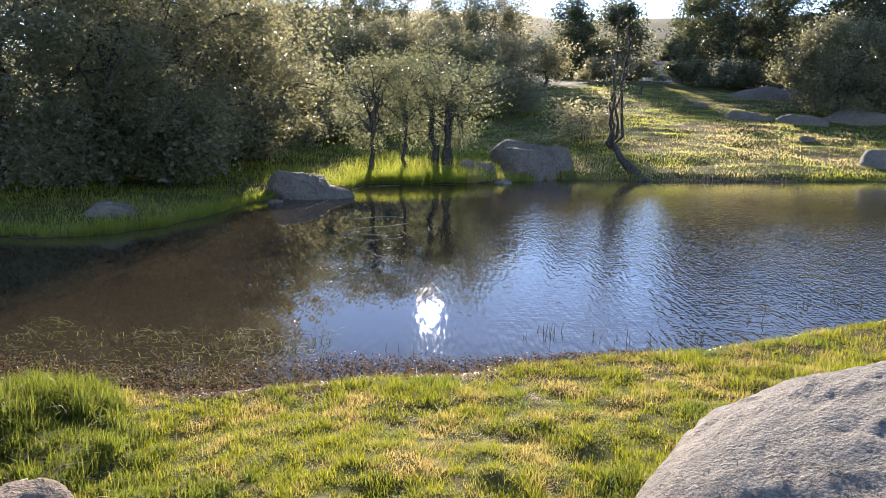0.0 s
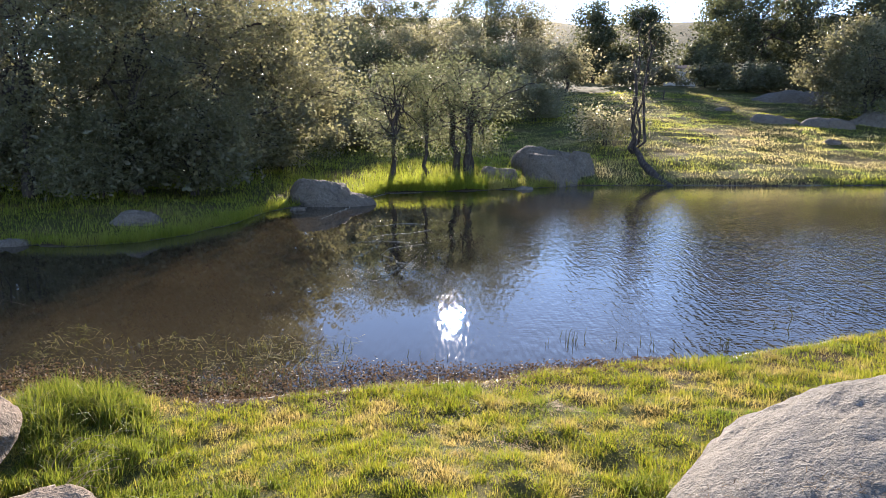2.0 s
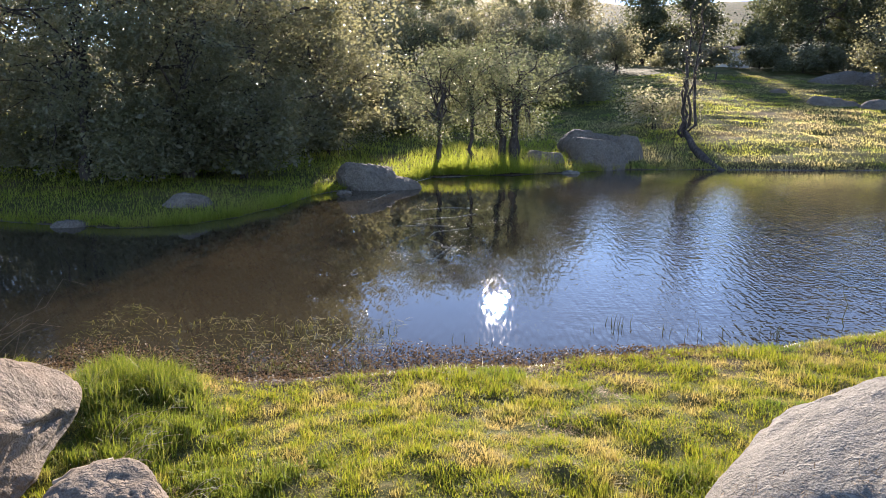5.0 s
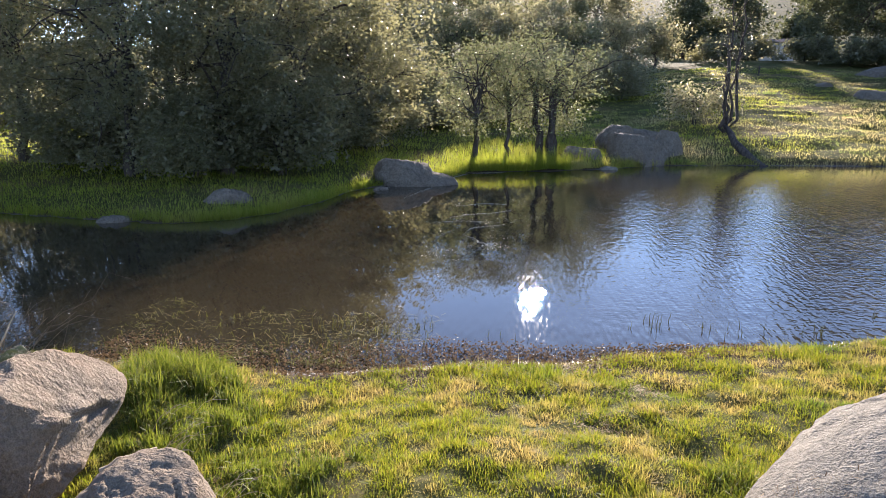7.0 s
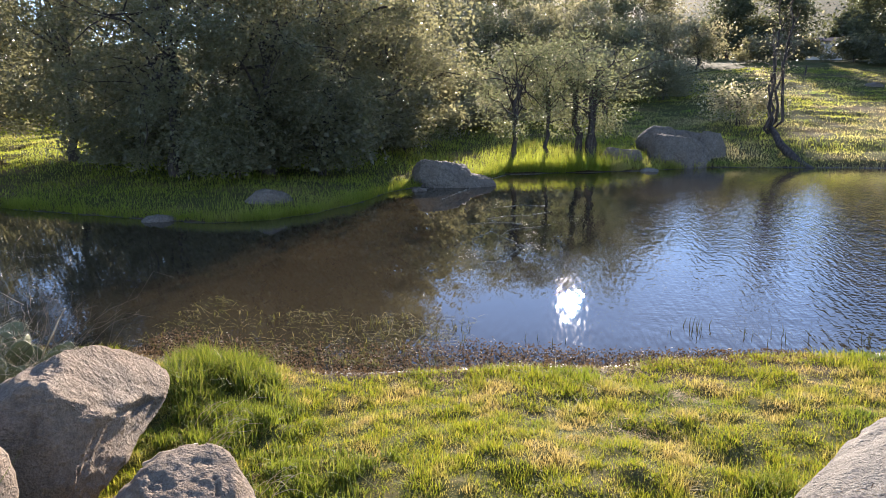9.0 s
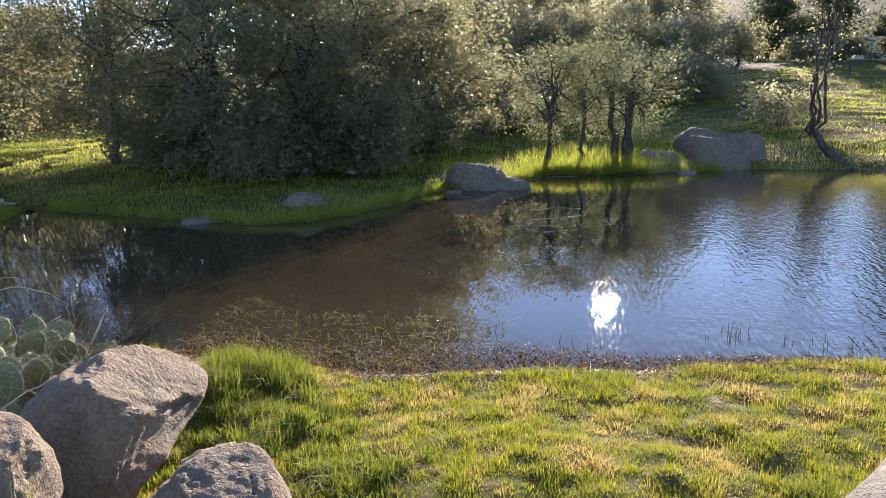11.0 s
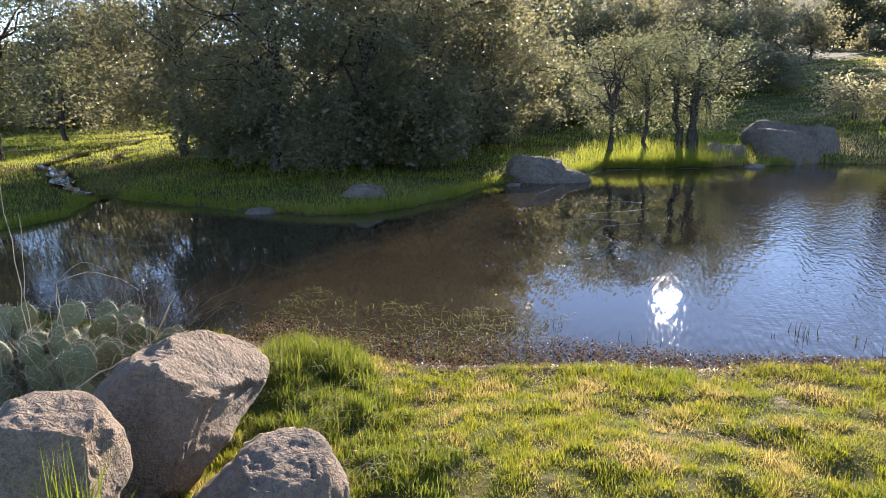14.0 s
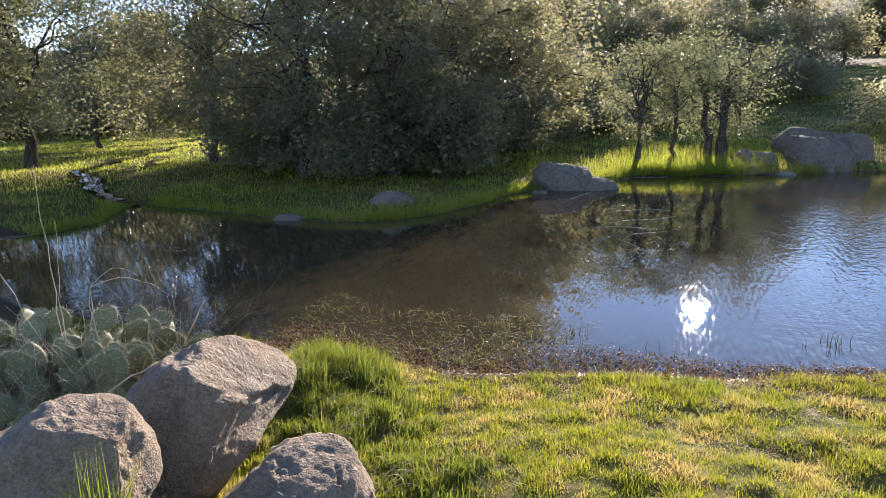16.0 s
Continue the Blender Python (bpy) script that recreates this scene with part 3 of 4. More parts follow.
def tree(name, az, r, height, spread, low, leaves, size, mat, label, seed, clumps=46, trunk=0.22, lean=(0, 0), stems=1, puff=0.75, shape=1.0, wood=OAK_BARK, group="", category="tree", squash=0.8):
    """A tree: a bent tapered trunk with limbs and a ragged crown of leaf clumps. low: the height where the crown begins;
    shape 1: a dome, 0: a spire."""
    rng = np.random.default_rng(seed)
    x, y = polar(az, r)
    z = land_at(x, y)
    root = new(name)
    root.matrix_world = pose(x, y, z - 0.05)
    tagged(root, label, category, group)
    cs = []
    while len(cs) < clumps:
        p = rng.uniform(-1, 1, 3)
        u = (p[2] + 1) / 2
        lim = math.sqrt(max(0.02, 1 - (2 * max(u, 0.32) - 1) ** 2)) * shape + (1 - shape) * (1.05 - u)
        rad = math.hypot(p[0], p[1])
        if rad > lim or (rad < lim * 0.45 and rng.random() < 0.6):
            continue
        k = 1 + 0.18 * math.sin(3 * math.atan2(p[1], p[0]) + seed)
        cs.append((p[0] * spread * k + lean[0] * u, p[1] * spread * k + lean[1] * u, low + (height - low) * u))
    cs = np.array(cs)
    fork = low + 0.12 * (height - low)
    tops = []
    for s in range(stems):
        a = rng.uniform(0, 6.28)
        base = np.array([math.cos(a), math.sin(a), 0]) * trunk * 1.3 * (stems > 1)
        top = base * 2.5 + np.array([lean[0] * 0.5 + rng.normal(0, 0.15) * spread * 0.3, lean[1] * 0.5, fork + (height - low) * 0.35])
        pts = bend(base - np.array([0, 0, 0.15]), top, 0, rng, 9, 0.035)
        rr = trunk / math.sqrt(stems) * (np.linspace(1, 0.4, 9) + 0.5 * np.exp(-np.linspace(0, 9, 9)))
        under(mesh_object("trunk", *tube(pts, rr, 9), wood, True), root)
        tops.append(pts)
    for ci in rng.choice(len(cs), min(len(cs), 20), replace=False):
        pts = tops[rng.integers(len(tops))]
        line = bend(pts[rng.integers(4, 9)], cs[ci], rng.uniform(-0.02, 0.12), rng, 6, 0.08)
        pieces = [tube(line, np.linspace(trunk * 0.34, trunk * 0.06, 6) / math.sqrt(stems), 5)]
        for _ in range(2):
            e = cs[ci] + rng.normal(0, puff * 0.9, 3)
            pieces.append(tube(bend(line[rng.integers(2, 6)], e, 0.02, rng, 4, 0.1), np.linspace(trunk * 0.12, trunk * 0.03, 4), 4))
        under(mesh_object("limb", *joined(pieces), wood, True), root)
    w = rng.uniform(0.5, 1.5, len(cs))
    pick = rng.choice(len(cs), leaves, p=w / w.sum())
    g = rng.normal(0, 1, (leaves, 3))
    g /= np.maximum(1, np.linalg.norm(g, axis=1, keepdims=True) / 2.5)
    puffs = puff * rng.uniform(0.55, 1.5, len(cs))
    cen = cs[pick] + g * puffs[pick][:, None] * np.array([0.62, 0.62, 0.62 * squash])
    cen = cen[cen[:, 2] > 0.25]
    under(leaf_mesh("crown", cen, size, rng, mat), root)
    return root


def top_at(az, r, el):
    """The height of a tree whose top is seen at that elevation from the bank."""
    return EYE + r * math.tan(radians(el)) - land_at(*polar(az, r))


OAKS = "oaks on the shaded bank"
OAK_LABEL = "dense dark-green evergreen oak in shade with low drooping branches"
tree("oak_tree", -49.7, 21.6, 6.4, 2.3, 0.9, 34000, 0.042, OLIVE, "grey-green oak with a bare trunk standing in sunlit grass", 101, 44, trunk=0.15, group=OAKS, puff=0.55)
tree("oak_tree", -56.5, 20, 6.5, 2.2, 0.8, 17600, 0.057, OAK, OAK_LABEL, 102, group=OAKS, puff=0.6)
tree("oak_tree", -45.3, 28, top_at(-45.3, 28, 12), 2.9, 0.5, 22000, 0.06, OAK, "tall dark oak whose thin outer boughs stand against the sky", 109, 90, 0.07, group=OAKS, puff=0.6)
tree("oak_tree", -42.0, 42, 6.4, 3.6, 0.6, 22000, 0.09, OAK, OAK_LABEL, 103, 56, 0.34, group=OAKS, puff=0.95)
tree("oak_tree", -37.6, 20.5, 7.4, 2.8, 0.95, 33000, 0.049, OAK, OAK_LABEL, 104, 130, 0.1, group=OAKS, puff=0.48, lean=(0.5, 0))
tree("oak_tree", -31.0, 16.6, 6.9, 2.7, 0.45, 39600, 0.043, OAK, OAK_LABEL, 105, 150, 0.12, group=OAKS, puff=0.42)
tree("oak_tree", -24.6, 16.2, 6.4, 2.2, 0.4, 36300, 0.043, OAK, OAK_LABEL, 106, 130, 0.12, group=OAKS, puff=0.42)
tree("oak_tree", -19.8, 18.6, 6.4, 2.1, 0.4, 28600, 0.049, OAK, OAK_LABEL, 107, 110, 0.16, group=OAKS, puff=0.44)
tree("oak_tree", -14.6, 21.8, 5.0, 1.8, 0.4, 27000, 0.048, OAK, OAK_LABEL, 108, 90, 0.15, group=OAKS, puff=0.45)
for i, (a, r, h, s) in enumerate([(-54, 45, 6.5, 4.5), (-50, 52, 4.2, 3.5), (-37.5, 46, 7, 4.4), (-33.5, 46, 8, 4.5), (-22.8, 28, 7.5, 2.7), (-22.0, 29, 8, 3.4), (-16.0, 30, 7.6, 3.2)]):
    tree("oak_tree", a, r, h, s, 0.3, 9000, 0.11, OAK, "dark evergreen oak in the woods behind the bank", 120 + i, 48, 0.22, puff=0.95, group="woods behind the bank")
# Two oaks added out of view; their crowns shade the oaks on the left.
for i, (a, r) in enumerate([(-32.0, 41), (-28.4, 42)]):
    tree("oak_tree", a, r, top_at(a, r, 15), 3.6, 5.5, 9000, 0.14, OAK, "added high-crowned oak, out of view, that blocks sun from the bank oaks", 136 + i, 60, 0.26, puff=0.9, group="woods behind the bank")
HAZY = "leafy grove tree backlit by the low sun"
for i, (a, r, e, s, m, n) in enumerate([(-12.0, 40, 9.4, 2.4, OAK, 9000), (-9.2, 60, 12.4, 3.0, OAK, 10000), (-6.6, 63, 11.4, 2.7, WILLOW, 8000), (-4.2, 60, 8.9, 2.5, OLIVE, 6000), (-1.6, 64, 8.9, 2.6, WILLOW, 6000), (0.8, 60, 9.0, 2.6, OLIVE, 6000), (3.2, 62, 9.3, 2.6, OAK, 8000), (5.2, 64, 8.4, 1.6, WILLOW, 5000),
                                           (-7.8, 45, 6.8, 1.9, OLIVE, 6000), (-5.0, 46, 6.6, 1.8, WILLOW, 5000), (-2.6, 44, 6.4, 1.7, OAK, 6000), (-0.2, 46, 6.7, 1.8, WILLOW, 5000), (2.2, 45, 5.4, 1.9, OLIVE, 6000), (4.4, 47, 5.6, 1.7, WILLOW, 5000), (7.6, 52, 5.6, 1.5, WILLOW, 3000)]):
    tree("grove_tree", a, r, top_at(a, r, e), s, 0.8, int(n * 1.1), 0.085 if r < 50 else 0.105, m, HAZY, 170 + i, 60, 0.12, stems=1 + i % 2, puff=0.5 if r < 50 else 0.7, group="grove behind the pond")
for i, (a, e) in enumerate([(1.6, 13.0)]):
    tree("grove_tree", a, 68, top_at(a, 68, e), 2.6, 3.5, 1700, 0.14, OLIVE, "tall thin-leaved tree with bare boughs against the sun", 190 + i, 60, 0.13, stems=2, puff=0.7, group="grove behind the pond")
WILLOW_LABEL = "thin leafy willow with several slender stems at the waterside"
tree("willow_tree", 0.0, 21.2, 3.7, 1.25, 0.8, 8500, 0.037, OLIVE, WILLOW_LABEL, 141, 26, 0.2, stems=3, wood=OAK_BARK, group="waterside trees", puff=0.42)
tree("willow_tree", -5.8, 19.7, 3.3, 1.0, 0.9, 5600, 0.037, OLIVE, WILLOW_LABEL, 142, 20, 0.08, stems=1, group="waterside trees", puff=0.4)
tree("willow_tree", -3.0, 20.3, 3.3, 0.9, 1.0, 4500, 0.037, OLIVE, WILLOW_LABEL, 143, 18, 0.06, stems=1, group="waterside trees", puff=0.4)
tree("shrub", 10.6, 27.5, 1.8, 1.1, 0.2, 2400, 0.06, WILLOW, "sparse leafy shrub on the hillside", 146, 24, 0.04, stems=3, puff=0.4, category="shrub")
PINE_LABEL = "dark green pine on the crest of the hill"
SPIRE_LABEL = "dark spire-shaped conifer on the hill"
tree("pine_tree", 9.4, 70, top_at(9.4, 70, 9.0), 3.4, 0.4, 16000, 0.15, NEEDLE, SPIRE_LABEL, 151, 80, 0.16, shape=0.1, group="trees on the crest", puff=0.85)
tree("pine_tree", 12.9, 72, top_at(12.9, 72, 9.2), 3.7, 0.4, 16000, 0.15, NEEDLE, SPIRE_LABEL, 152, 80, 0.16, shape=0.15, group="trees on the crest", puff=0.9)
tree("pine_tree", 20.2, 57, top_at(20.2, 57, 10.2), 4.4, 1.6, 30000, 0.11, NEEDLE, "broad dark pine with a leaning trunk on the crest", 153, 100, 0.26, lean=(1.2, 0), group="trees on the crest", puff=0.75)
tree("pine_tree", 23.6, 60, 7.0, 2.4, 0.4, 22000, 0.1, NEEDLE, PINE_LABEL, 154, 60, 0.22, group="trees on the crest", puff=0.7)
tree("pine_tree", 30.3, 54, 7.6, 2.8, 0.6, 9000, 0.14, NEEDLE, PINE_LABEL, 155, 44, 0.22, group="trees on the crest")
tree("pine_tree", 35.5, 44, 7.4, 3.0, 0.6, 8000, 0.14, NEEDLE, PINE_LABEL, 156, 44, 0.22, group="trees on the crest")
tree("oak_tree", 27.8, 39.5, top_at(27.8, 39.5, 6.6), 2.5, 0.5, 30000, 0.07, OAK, "bushy grey-green oak on the hillside", 157, 70, 0.13, stems=2, group="trees on the crest", puff=0.55)
for i, (a, r, h, s) in enumerate([(-10.4, 27.5, 1.9, 1.3), (-8.0, 30.5, 1.6, 1.3), (-5.8, 33, 2.2, 1.6), (-3.6, 34, 2.3, 1.6), (-1.4, 33, 2.2, 1.6), (0.8, 35, 2.4, 1.6), (3.0, 36, 2.3, 1.6), (5.2, 36, 2.0, 1.4), (-9.6, 25, 1.0, 1.0), (-6.6, 26.5, 0.8, 0.9), (-2.2, 27.5, 0.8, 0.9), (-14.0, 20.0, 1.7, 1.1), (-20.5, 16.2, 1.7, 1.1), (-26.8, 15.6, 1.6, 1.1), (-33.4, 18.2, 1.5, 1.1), (-29.5, 19.5, 1.8, 1.3)]):
    tree("shrub", a, r, h, s, 0.1, 5000, 0.07, WILLOW if a > -10 else OAK, "leafy undergrowth shrub beneath the waterside trees", 300 + i, 20, 0.04, stems=3, puff=0.42, category="shrub", group="undergrowth")
for i, (a, r, h, s) in enumerate([(-57, 58, 7, 5), (-51, 60, 3.5, 5), (-46, 50, 3.0, 4.5), (-41.5, 54, 5, 5), (-47.5, 40, 2.2, 3.0), (-52.5, 40, 2.6, 3.0)]):
    tree("oak_tree", a, r, h, s, 0.1, 9000, 0.17, OAK, "dark evergreen oak in the woods behind the bank", 330 + i, 40, 0.22, puff=1.2, group="woods behind the bank")
for a, r, h, s in ((17.5, 52, 1.5, 1.6), (13.8, 56, 1.4, 1.8), (20.3, 50, 1.5, 1.7), (22.6, 51, 1.4, 1.7), (25.0, 50, 1.5, 1.7), (17.8, 60, 1.3, 1.6), (11.5, 54, 1.6, 1.8)):
    tree("shrub", a, r, h, s, 0.1, 3500, 0.12, OAK, "dark low shrub on the crest of the hill", 340 + int(a * 10), 20, 0.04, stems=3, puff=0.5, category="shrub", group="undergrowth")
tree("pine_tree", 28.2, 56, 6.4, 2.6, 0.4, 10000, 0.15, NEEDLE, PINE_LABEL, 159, 50, 0.22, group="trees on the crest", puff=0.8)
tree("pine_tree", 17.2, 74, 6.4, 2.0, 0.3, 10000, 0.2, NEEDLE, SPIRE_LABEL, 160, 50, 0.2, shape=0.2, group="trees on the crest", puff=0.8)


def bare_tree():
    """A slender, almost leafless tree that leans from the water's edge and then rises in thin stems."""
    rng = np.random.default_rng(171)
    x0, y0 = polar(15.9, 21.9)
    x1, y1 = polar(12.6, 23.6)
    root = new("bare_tree")
    root.matrix_world = pose(x0, y0, 0)
    tagged(root, "slender leaning tree, nearly leafless, at the water's edge", "tree", "waterside trees")
    kx, ky, kz = x1 - x0, y1 - y0, 1.05
    a = np.array([0, 0, land_at(x0, y0) - 0.2])
    b = np.array([kx, ky, kz])
    under(mesh_object("trunk", *tube(bend(a, b, -0.05, rng, 9, 0.03), np.linspace(0.17, 0.08, 9), 8), OAK_BARK, True), root)
    pieces, tips = [], []
    for dx, h in ((-0.25, 2.2), (0.0, 3.7), (0.25, 3.0), (0.55, 3.9), (-0.08, 2.6)):
        e = b + np.array([dx + rng.normal(0, 0.15), rng.normal(0, 0.5), h])
        p = bend(b - np.array([0, 0, 0.2]), e, 0, rng, 9, 0.05)
        p[1] += np.array([dx * 0.5, 0, -0.1])
        under(mesh_object("stem", *tube(p, np.linspace(0.055, 0.012, 9), 6), OAK_BARK, True), root)
        for i in range(3, 9):
            for _ in range(3):
                q = p[i] + np.array([rng.normal(0, 0.3), rng.normal(0, 0.3), rng.uniform(0.1, 0.55)])
                pieces.append(tube(bend(p[i], q, 0.05, rng, 4, 0.08), np.linspace(0.011, 0.004, 4), 4))
                tips.append(q)
    tagged(under(mesh_object("twig_tangle", *joined(pieces), DARK_TWIG, True), root), kind="stuff")
    tips = np.array(tips)
    cen = tips[rng.integers(len(tips), size=350)] + rng.normal(0, 0.18, (350, 3))
    under(leaf_mesh("crown", cen, 0.045, rng, WILLOW), root)


bare_tree()


# ---- the house on the hill, and a stake ----
def box(bm, x0, x1, y0, y1, z0, z1):
    m = Matrix.LocRotScale(((x0 + x1) / 2, (y0 + y1) / 2, (z0 + z1) / 2), None, (x1 - x0, y1 - y0, z1 - z0))
    bmesh.ops.create_cube(bm, size=1, matrix=m)


def house():
    x, y = polar(15.6, 70)
    root = new("house")
    root.matrix_world = pose(x, y, land_at(x, y) + 0.35, 0, 0, -12)
    tagged(root, "small pale plastered house half hidden behind the trees", "house")
    bm = bmesh.new()
    box(bm, -1.3, 1.3, -1.2, 1.2, -0.9, 1.2)
    part("wall", bm, PLASTER, root, smooth=False)
    bm = bmesh.new()
    v = [bm.verts.new(p) for p in ((-1.5, -1.45, 1.18), (1.5, -1.45, 1.18), (1.5, 1.45, 1.18), (-1.5, 1.45, 1.18), (-1.5, 0, 1.55), (1.5, 0, 1.55))]
    for f in ((0, 1, 5, 4), (2, 3, 4, 5), (0, 4, 3), (1, 2, 5), (3, 2, 1, 0)):
        bm.faces.new([v[i] for i in f])
    part("roof", bm, ROOFING, root, smooth=False)
    for wx in (0.75,):
        bm = bmesh.new()
        box(bm, wx - 0.25, wx + 0.25, -1.23, -1.19, 0.35, 0.95)
        part("window", bm, DARK_GLASS, root, smooth=False)


house()


def stake():
    x, y = polar(14.6, 43)
    z = land_at(x, y)
    rng = np.random.default_rng(5)
    ob = mesh_object("stake", *tube(bend((0, 0, -0.1), (0.03, 0, 0.55), 0, rng, 4, 0.02), [0.045, 0.045, 0.04, 0.038], 6), OAK_BARK, True)
    ob.matrix_world = pose(x, y, z)
    tagged(ob, "short dark wooden stake in the hillside grass", "stake")


stake()


# ---- prickly pear and dry canes ----
def cactus():
    rng = np.random.default_rng(67)
    root = new("prickly_pear")
    root.matrix_world = pose(-3.07, 2.92, 0.24)
    tagged(root, "prickly pear cactus with flat grey-green pads and pale spines", "cactus")
    bm = bmesh.new()
    bmesh.ops.create_icosphere(bm, subdivisions=3, radius=1)
    for v in bm.verts:
        u = (v.co.z + 1) / 2
        w = 0.62 + 0.38 * math.sin(math.pi * min(1, 0.15 + 0.75 * u))
        v.co = Vector((v.co.x * 0.108 * w, v.co.y * 0.017, v.co.z * 0.14 + 0.13))
        v.co += v.normal * 0.0015 * noise.noise(v.co * 40)
    first = part("pad", bm, PAD)
    pad_mesh = first.data
    bpy.data.objects.remove(first)
    pieces = []
    for i in range(90):
        if i < 46:
            a = i / 46 * 2 * math.pi
            p = np.array([0.1 * math.sin(a), 0, 0.13 - 0.136 * math.cos(a)])
            out = np.array([math.sin(a), rng.normal(0, 0.5), -math.cos(a) + 0.2])
        else:
            a, q, s = rng.uniform(0, 6.28), math.sqrt(rng.random()) * 0.85, rng.choice((-1, 1))
            p = np.array([0.1 * q * math.sin(a), s * 0.016 * math.sqrt(1 - q * q), 0.13 - 0.13 * q * math.cos(a)])
            out = np.array([rng.normal(0, 0.6), s, rng.normal(0, 0.6) + 0.2])
        for _ in range(3):
            o = out + rng.normal(0, 0.4, 3)
            o /= np.linalg.norm(o)
            side = np.cross(o, rng.normal(0, 1, 3))
            side /= np.linalg.norm(side)
            length = rng.uniform(0.022, 0.05)
            pieces.append((np.array([p - side * 0.0011, p + side * 0.0011, p + o * length]), np.array([[0, 1, 2]])))
    sp = mesh_object("spine_cover", *joined(pieces), SPINE)
    spine_mesh = sp.data
    bpy.data.objects.remove(sp)

    def pad(m):
        ob = new("pad", pad_mesh)
        ob.parent = root
        ob.matrix_local = m
        s = new("spine_cover", spine_mesh)
        s.parent = ob
        s["kind"] = "stuff"
        return ob

    for i in range(84):
        s = i / 83 * 0.97
        jit = rng.normal(0, 0.14, 2)
        bx, by = -0.62 + 1.06 * s + jit[0], -0.55 + 0.95 * s + jit[1] + 0.05
        m = pose(bx, by, -0.02 + 0.14 * rng.random(), rng.normal(0, 14), rng.normal(0, 16), 44 + rng.uniform(-38, 38)) @ Matrix.Scale(rng.uniform(0.66, 0.86) * (1 - 0.3 * max(0, s - 0.45)), 4)
        pad(m)
        for _ in range(2 if s < 0.75 else 1):
            tilt = rng.normal(0, 34)
            k = m @ pose(0.07 * math.sin(radians(tilt)), 0, 0.235, rng.normal(0, 14), tilt, rng.normal(0, 20)) @ Matrix.Scale(rng.uniform(0.75, 1.0), 4)
            pad(k)
            if s < 0.6 and rng.random() < 0.45:
                pad(k @ pose(0, 0, 0.24, rng.normal(0, 16), rng.normal(0, 28), rng.normal(0, 20)) @ Matrix.Scale(rng.uniform(0.75, 0.95), 4))
    return root


cactus()


def canes():
    rng = np.random.default_rng(77)
    root = new("dry_shrub")
    root.matrix_world = pose(0, 0, 0)
    tagged(root, "dead shrub of pale dry canes and tangled twigs in the cactus", "dead shrub")
    base = np.array([-3.2, 2.75, 0.3])
    for e, rad in (((-3.36, 2.82, 1.62), 0.003), ((-3.32, 2.87, 1.32), 0.0026), ((-3.6, 2.7, 1.1), 0.0026)):
        under(mesh_object("cane", *tube(bend(base + rng.normal(0, 0.05, 3), e, 0.0, rng, 10, 0.02), np.linspace(rad, rad * 0.45, 10), 6), DRY_TWIG, True), root)
    a = np.array([-3.22, 2.96, 0.93])
    for e, rad in (((-2.92, 3.24, 0.84), 0.003), ((-3.0, 3.1, 0.98), 0.0022)):
        mid = (a + np.array(e)) / 2 + np.array([0, 0, 0.08])
        pts = np.concatenate([bend(base + np.array([0.1, 0.1, 0.1]), a, 0.02, rng, 6, 0.05), bend(a, mid, 0.06, rng, 5, 0.03)[1:], bend(mid, e, 0.09, rng, 6, 0.03)[1:]])
        under(mesh_object("cane", *tube(pts, np.linspace(rad, rad * 0.3, len(pts)), 6), DRY_TWIG, True), root)
    pieces = []
    for i in range(330):
        s = rng.random()
        c = np.array([-3.5 + 0.75 * s, 2.4 + 0.7 * s, 0.3]) + rng.normal(0, 0.14, 3) * np.array([1, 1, 0.3])
        e = c + np.array([rng.normal(0, 0.2), rng.normal(0, 0.2), rng.uniform(0.05, 0.58) * (1.1 - 0.5 * s)])
        p = bend(c, e, rng.uniform(-0.05, 0.3), rng, 6, 0.12)
        pieces.append(tube(p, np.linspace(rng.uniform(0.0012, 0.0024), 0.0007, 6), 4))
    tagged(under(mesh_object("twig_tangle", *joined(pieces), DRY_TWIG, True), root), kind="stuff")
    pieces = []
    for i in range(90):
        c = np.array([-3.0 + rng.uniform(-0.25, 0.2), 3.4 + rng.uniform(-0.15, 0.15), 0.45]) + rng.normal(0, 0.15, 3)
        e = c + np.array([rng.normal(0.1, 0.2), rng.normal(0, 0.15), rng.uniform(0.1, 0.4)])
        pieces.append(tube(bend(c, e, 0.1, rng, 5, 0.1), np.linspace(0.0018, 0.0008, 5), 4))
    tagged(under(mesh_object("twig_tangle", *joined(pieces), DARK_TWIG, True), root), kind="stuff")


canes()


def stick(name, a, b, rad, mat, label, seed):
    rng = np.random.default_rng(seed)
    c = np.asarray(a, float)
    ob = mesh_object(name, *tube(bend((0, 0, 0), np.asarray(b, float) - c, 0.03, rng, 7, 0.04), np.linspace(rad, rad * 0.6, 7), 6), mat, True)
    ob.matrix_world = pose(*c)
    return tagged(ob, label, "stick")


stick("stick", (-2.95, 3.28, 0.4), (-2.78, 3.37, 0.79), 0.0065, DRY_TWIG, "bare straight stick slanting up from the cactus", 1)
stick("stick", (-1.72, 2.42, 0.46), (-1.52, 2.5, 0.53), 0.014, DRY_TWIG, "short broken stick lying between two boulders", 2)
stick("stick", (-2.42, 2.25, 0.7), (-2.32, 2.45, 0.78), 0.0045, DRY_TWIG, "thin pale stick lying across the boulders", 3)


